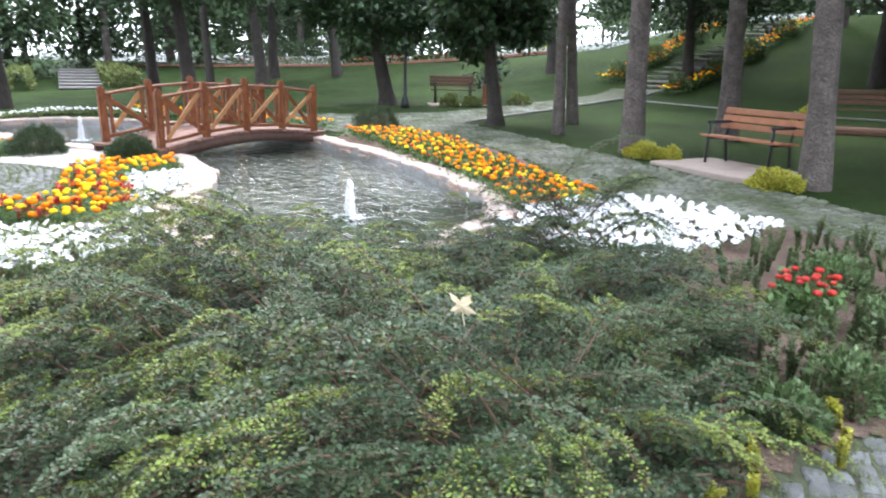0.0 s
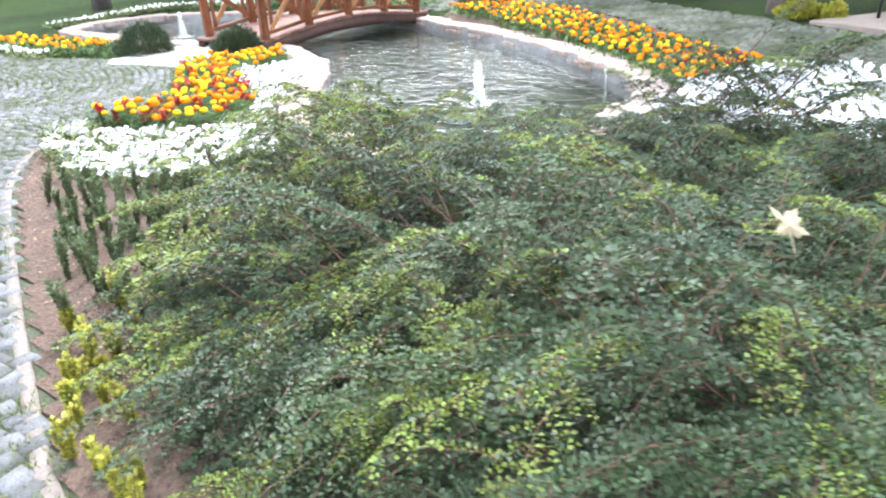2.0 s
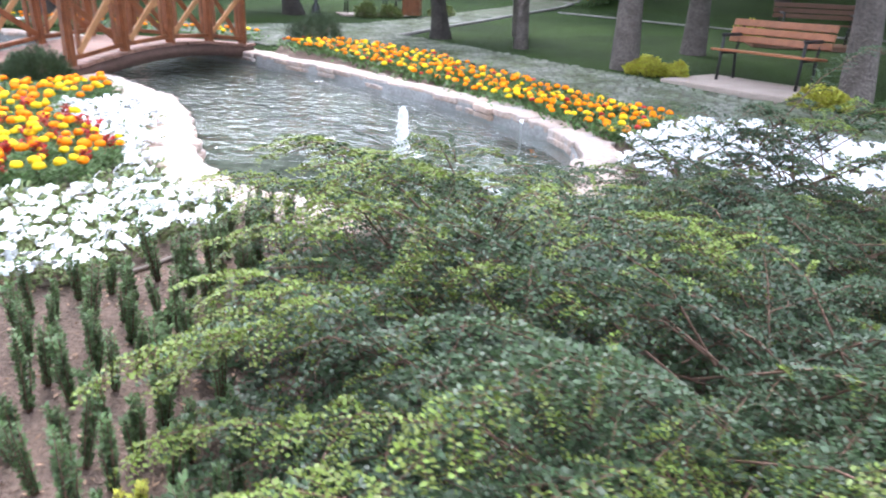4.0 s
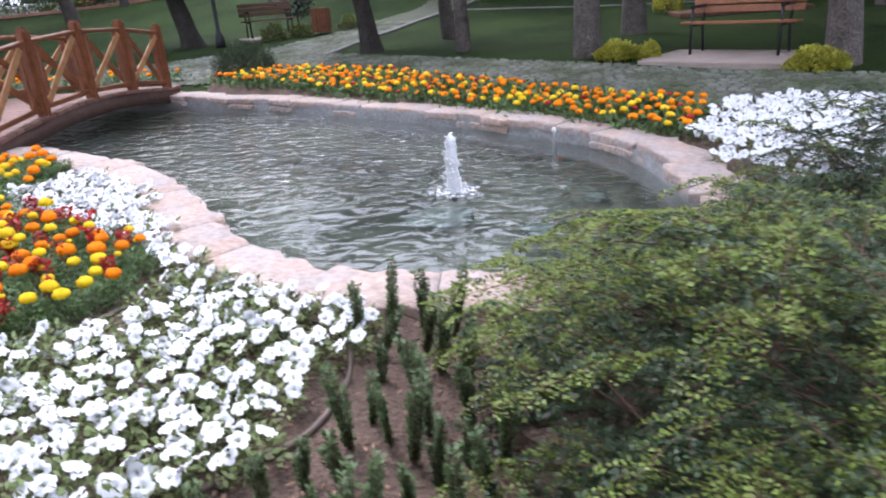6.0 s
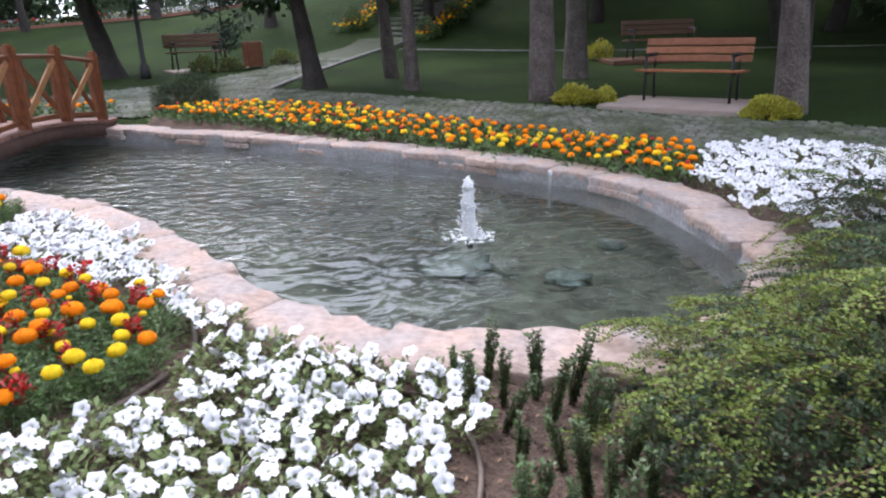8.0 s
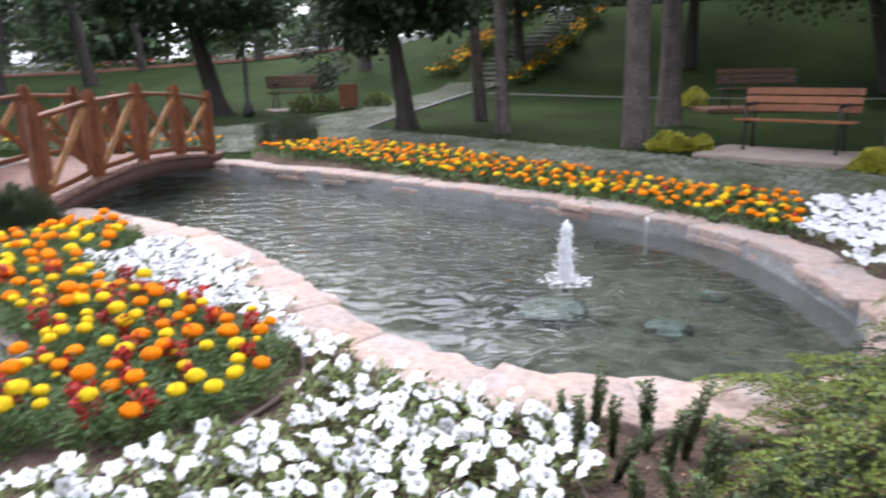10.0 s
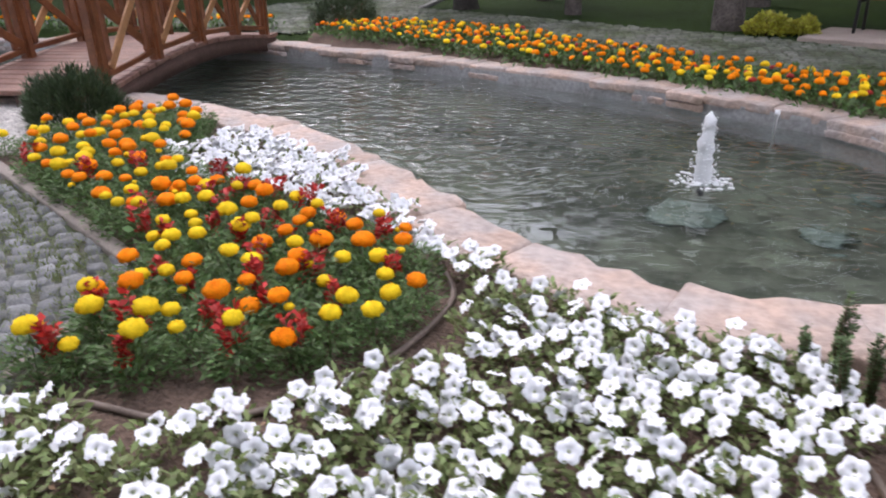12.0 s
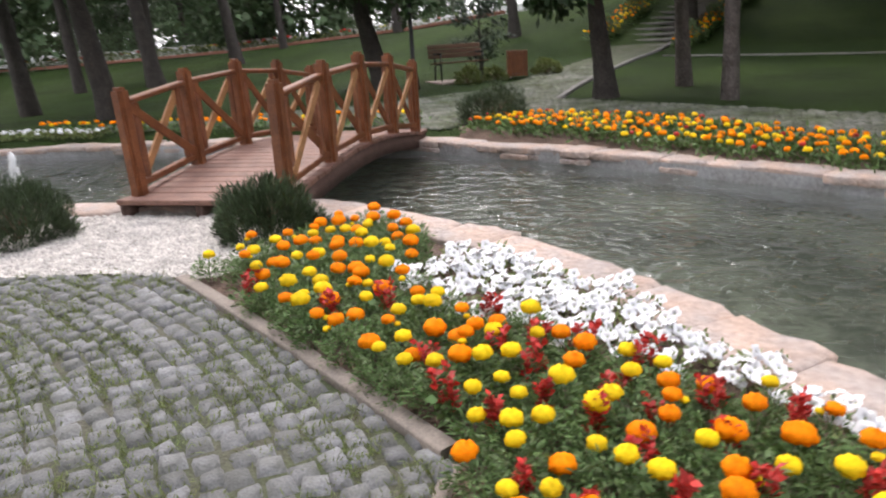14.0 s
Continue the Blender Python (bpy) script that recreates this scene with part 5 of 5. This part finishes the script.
def fountain(x, y, height, seed):
    rng = np.random.default_rng(seed)
    ob = new("fountain_jet")
    tagged(ob, "short foaming white fountain jet rising from the pond", "fountain")
    ob.matrix_basis = pose(x, y, WATER_Z)
    zs = np.linspace(-0.05, height, 22)
    pts = np.c_[np.cumsum(rng.normal(0, 0.004, (22, 2)), 0), zs]
    rad = 0.054 * (1 - 0.42 * np.clip(zs / height, 0, 1) ** 1.6) * rng.uniform(0.88, 1.1, 22)
    rad[-2:] *= (0.75, 0.3)
    v, f = tube(pts, rad, 16, 0.13, seed)
    child("column", mesh_of("column", v, f, [FOAM], smooth=True), ob)
    blobs = []
    ball, bf = bloom_mesh(FOAM, 5, 1.0)
    for k in range(170):
        a, h = rng.uniform(0, 6.28), rng.uniform(0, 1) ** 1.6 * height
        r = 0.035 + 0.08 * (1 - h / height) * rng.uniform(0.2, 1)
        blobs.append((ball * rng.uniform(0.003, 0.009) + (math.cos(a) * r, math.sin(a) * r, h), bf))
    for k in range(70):
        a, r = rng.uniform(0, 6.28), rng.uniform(0.06, 0.2)
        blobs.append((ball * (rng.uniform(0.006, 0.022), rng.uniform(0.006, 0.022), 0.008) + (math.cos(a) * r, math.sin(a) * r, 0.004), bf))
    v, f = join(blobs)
    tagged(child("spray", mesh_of("spray", v, f, [FOAM], smooth=True), ob), kind="stuff")
    v, f = tube([(0, 0, -0.25), (0, 0, 0.03)], [0.02, 0.02], 8)
    child("nozzle", mesh_of("nozzle", v, f, [IRON]), ob)


fountain(-0.72, 5.92, 0.44, 1)
fountain(-9.9, 8.6, 0.5, 2)
spout = new("overflow_pipe")
tagged(spout, "thin white overflow pipe standing in the pond", "pipe")
spout.matrix_basis = pose(0.08, 7.25, WATER_Z)
v, f = tube([(0, 0, -0.5), (0, 0, 0.12), (0, 0, 0.13), (0, 0, 0.17)], [0.011, 0.011, 0.022, 0.02], 8)
child("pipe", mesh_of("pipe", v, f, [PIPE]), spout)


# low domes stand in for blurred pale teal patches under the water
def pale_dome(x, y, r):
    v, f = tube([(0, 0, 0), (0, 0, 0.015), (0, 0, 0.035), (0, 0, 0.05), (0, 0, 0.058)], [r * 1.15, r, r * 0.8, r * 0.5, r * 0.15], 18, 0.16, int(r * 100))
    ob = new("pale_dome", mesh_of("pale_dome", v, f, [FLOAT], smooth=True))
    ob.matrix_basis = pose(x, y, -0.58)
    tagged(ob, "pale teal dome on the pond floor, standing in for a blurred patch", "lamp")


pale_dome(-0.8, 5.8, 0.22)
pale_dome(0.36, 6.1, 0.1)
pale_dome(-0.07, 5.5, 0.13)

# ---------- drip hose, chips, tufts, dry leaf ----------
hose = new("drip_hose")
tagged(hose, "brown drip hose curving through the flower bed", "hose")
line = smooth_line([(-3.38, 3.1), (-3.1, 3.13), (-2.75, 3.08), (-2.5, 3.18), (-2.3, 3.36), (-2.15, 3.6), (-2.05, 3.95), (-2.15, 4.25)], 0.06)
v, f = tube(np.c_[line, np.full(len(line), 0.028)], np.full(len(line), 0.012), 6)
child("loop", mesh_of("loop", v, f, [HOSE]), hose)
line = smooth_line([(-1.1, 3.55), (-0.92, 3.45), (-0.83, 3.15), (-0.83, 2.95), (-0.88, 2.75), (-1.0, 2.6), (-1.15, 2.45)], 0.06)
v, f = tube(np.c_[line, np.full(len(line), 0.024)], np.full(len(line), 0.011), 6)
child("loop", mesh_of("loop", v, f, [HOSE]), hose)

rng = np.random.default_rng(23)
front = [(-3.3, 2.7), (-2.1, 1.95), (-0.4, 1.3), (0.9, 0.85), (1.4, 0.8), (1.0, 1.4), (0.2, 2.2), (-0.1, 3.4), (-0.9, 3.75), (-2.0, 3.5)]
p = scatter(front, 0.028, rng, 8)
p = p[rng.random(len(p)) < 0.4]
c = np.c_[p, 0.017 + rng.uniform(0, 0.006, len(p))]
v, f = leaf_quads(c, np.c_[rng.normal(size=(len(p), 2)), rng.normal(0, 0.1, len(p))], 0.03, 0.012, rng, 0.1)
tagged(new("bark_chips", mesh_of("bark_chips", v, f, [CHIP])), "scattered brown bark chips and dry leaves on the soil", "mulch", kind="stuff")
tufts = pave_rows[:, :2] + rng.normal(0, 0.06, (len(pave_rows), 2))
patch = np.array([noise.noise(Vector((x * 1.7, y * 1.7, 2.2))) + 0.5 * noise.noise(Vector((x * 5, y * 5, 1.1))) for x, y in tufts])
tufts = tufts[(patch > -0.32) & ~inside(BED, tufts[:, 0], tufts[:, 1])]
c = np.repeat(np.c_[tufts, np.full(len(tufts), 0.012)], 50, 0) + np.c_[rng.normal(0, 0.042, (len(tufts) * 50, 2)), np.zeros(len(tufts) * 50)]
v, f = leaf_quads(c, rng.normal(0, 0.7, c.shape) + (0, 0, 0.6), 0.034, 0.0045, rng)
tagged(new("grass_tufts", mesh_of("grass_tufts", v, f, [GRASSBLADE])), "short grass growing in the cobble joints", "grass", kind="stuff")
g = rng.uniform((-7.6, 5.6), (-5.3, 7.3), (4200, 2))
g = g[inside(GRAVEL_POLY, g[:, 0], g[:, 1])]
pebble = np.array([(-1, -0.7, 0), (0.9, -1, 0), (1, 0.8, 0), (-0.8, 1, 0), (-0.5, -0.4, 0.8), (0.5, -0.5, 0.7), (0.5, 0.5, 0.9), (-0.5, 0.5, 0.7)])
size = rng.uniform(0.012, 0.026, len(g))
turn = rng.uniform(0, 6.28, len(g))
px = (pebble[None, :, 0] * np.cos(turn)[:, None] - pebble[None, :, 1] * np.sin(turn)[:, None]) * size[:, None] + g[:, :1]
py = (pebble[None, :, 0] * np.sin(turn)[:, None] + pebble[None, :, 1] * np.cos(turn)[:, None]) * size[:, None] + g[:, 1:]
pz = pebble[None, :, 2] * size[:, None] + 0.016
q = np.array([(4, 5, 6, 7), (0, 1, 5, 4), (1, 2, 6, 5), (2, 3, 7, 6), (3, 0, 4, 7)])
tagged(new("gravel_stones", mesh_of("gravel_stones", np.stack([px, py, pz], -1).reshape(-1, 3), (np.arange(len(g))[:, None, None] * 8 + q).reshape(-1, 4), [GRAVEL])), "loose white gravel stones at the foot of the bridge", "gravel", kind="stuff")


def dry_leaf(x, y, z, size):
    """A fallen five-lobed plane leaf with its stalk."""
    bm = bmesh.new()
    lobes = []
    reach = (0.3, 0.5, 0.36, 0.72, 0.6, 0.9, 0.62, 0.5, 0.42, 0.74, 0.72, 1.05, 0.74, 0.78)
    reach = (*reach, 0.45, *reach[:0:-1])
    for k, r in enumerate(reach):
        w = 2 * math.pi * k / len(reach) - math.pi / 2
        r *= size * (1 + 0.1 * math.sin(5.3 * k))
        lobes.append(bm.verts.new((r * math.cos(w), r * math.sin(w), 0.3 * r * math.cos(2 * w) + 0.1 * r * math.sin(7 * w))))
    stalk = [bm.verts.new(p) for p in ((-0.002, -0.2 * size, 0.002), (0.002, -0.2 * size, 0.002), (0.012, -1.15 * size, -0.006), (0.008, -1.15 * size, -0.006))]
    bm.faces.new(stalk)
    mid = bm.verts.new((0, 0, 0.004))
    for a, b in zip(lobes, lobes[1:] + lobes[:1]):
        bm.faces.new((mid, a, b))
    ob = new("dry_leaf", bm_mesh("dry_leaf", bm, DRYLEAF))
    ob.matrix_basis = pose(x, y, z, 48, 12, 48)
    tagged(ob, "dry tan plane leaf lying on the bush", "leaf")


dry_leaf(3.02, 1.68, 0.86, 0.056)

# ---------- planted terrace, hedge and white wall on the far slope ----------
flower_row("terrace_planting", "mixed green and flowering plants on the far terrace", [(-34, 30.5), (-22, 31.5), (-14, 32.5), (-9, 33.2), (-9, 34.4), (-14, 34.2), (-22, 34.0), (-34, 33.5)], 0.5, rng, [GOLD, HEDGELEAF, HEDGELEAF, WHITE, RED, HEDGELEAF], 0.3, 0.07, leaf=HEDGELEAF)
kerb("terrace_edging", smooth_line([(-36, 29.6), (-22, 30.6), (-14, 31.6), (-8, 32.5)], 1.0), 0.8, 0.1, CLAY, "reddish gravel strip along the terrace", True)


def hedge_run(points, width, height, count, label, seed, mat_=FARLEAF):
    rng = np.random.default_rng(seed)
    line_ = smooth_line(points, 0.2)
    ob = new("hedge")
    tagged(ob, label, "hedge")
    k = rng.integers(0, len(line_), count)
    face = rng.integers(0, 3, count)
    u = rng.uniform(-1, 1, count)
    off_ = np.where(face == 0, u, np.where(face == 1, 1.0, -1.0)) * width / 2
    h = np.where(face == 0, 1.0, rng.uniform(0, 1, count)) * height
    c = np.c_[line_[k] + rng.normal(0, 0.06, (count, 2)), h]
    c[:, 1] += off_
    c[:, 2] += ground_z(c[:, 0], c[:, 1]) + rng.normal(0, 0.05, count)
    v_, f_ = leaf_quads(c, rng.normal(size=c.shape) + (0, 0, 0.4), 0.16, 0.1, rng)
    child("foliage", mesh_of("foliage", v_, f_, [mat_]), ob)


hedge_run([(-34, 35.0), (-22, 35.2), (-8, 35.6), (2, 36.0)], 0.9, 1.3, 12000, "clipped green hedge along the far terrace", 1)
hedge_run([(-22.0, 18.6), (-29.5, 22.6)], 0.9, 0.7, 2500, "clipped yellow-green hedge beside the low steps", 2, HEDGELEAF)
hedge_run([(-24.8, 15.6), (-31.5, 19.4)], 0.9, 0.7, 2500, "clipped yellow-green hedge beside the low steps", 3, HEDGELEAF)
# tall dark runs added to close the bright sky band under the far crowns
hedge_run([(-64, 34.0), (-40, 38.0), (-22, 40.0)], 1.6, 3.2, 14000, "tall dark foliage added behind the terrace in place of dense trees", 4, LEAFDARK)
hedge_run([(-44, 12.0), (-40, 24.0), (-36, 33.0)], 1.6, 2.6, 9000, "tall dark foliage added beyond the low steps in place of dense trees", 5, LEAFDARK)
wall_run = smooth_line([(-60, 37.0), (-22, 37.2), (-8, 37.6), (2, 38.0)], 2.0)
kerb("boundary_wall", wall_run, 0.25, 0.55, PALE, "low white rendered wall behind the hedge", True)

# ---------- cobbles of the near paving, piece by piece ----------
rng = np.random.default_rng(31)
forms = []
for k in range(6):
    v, f = stone_arrays(np.array([[0, 0, 0, 0.115, 0.1]]), rng, lambda x, y: np.zeros(len(x)))
    forms.append(mesh_of("cobble", v, f, [COBBLE]))
pavement = bpy.data.objects["pavement"]
for x, y, a, _, _ in near_rows:
    child("cobble", forms[int(rng.integers(6))], pavement, pose(x, y, 0.004, 0, 0, math.degrees(a) + rng.normal(0, 3)))
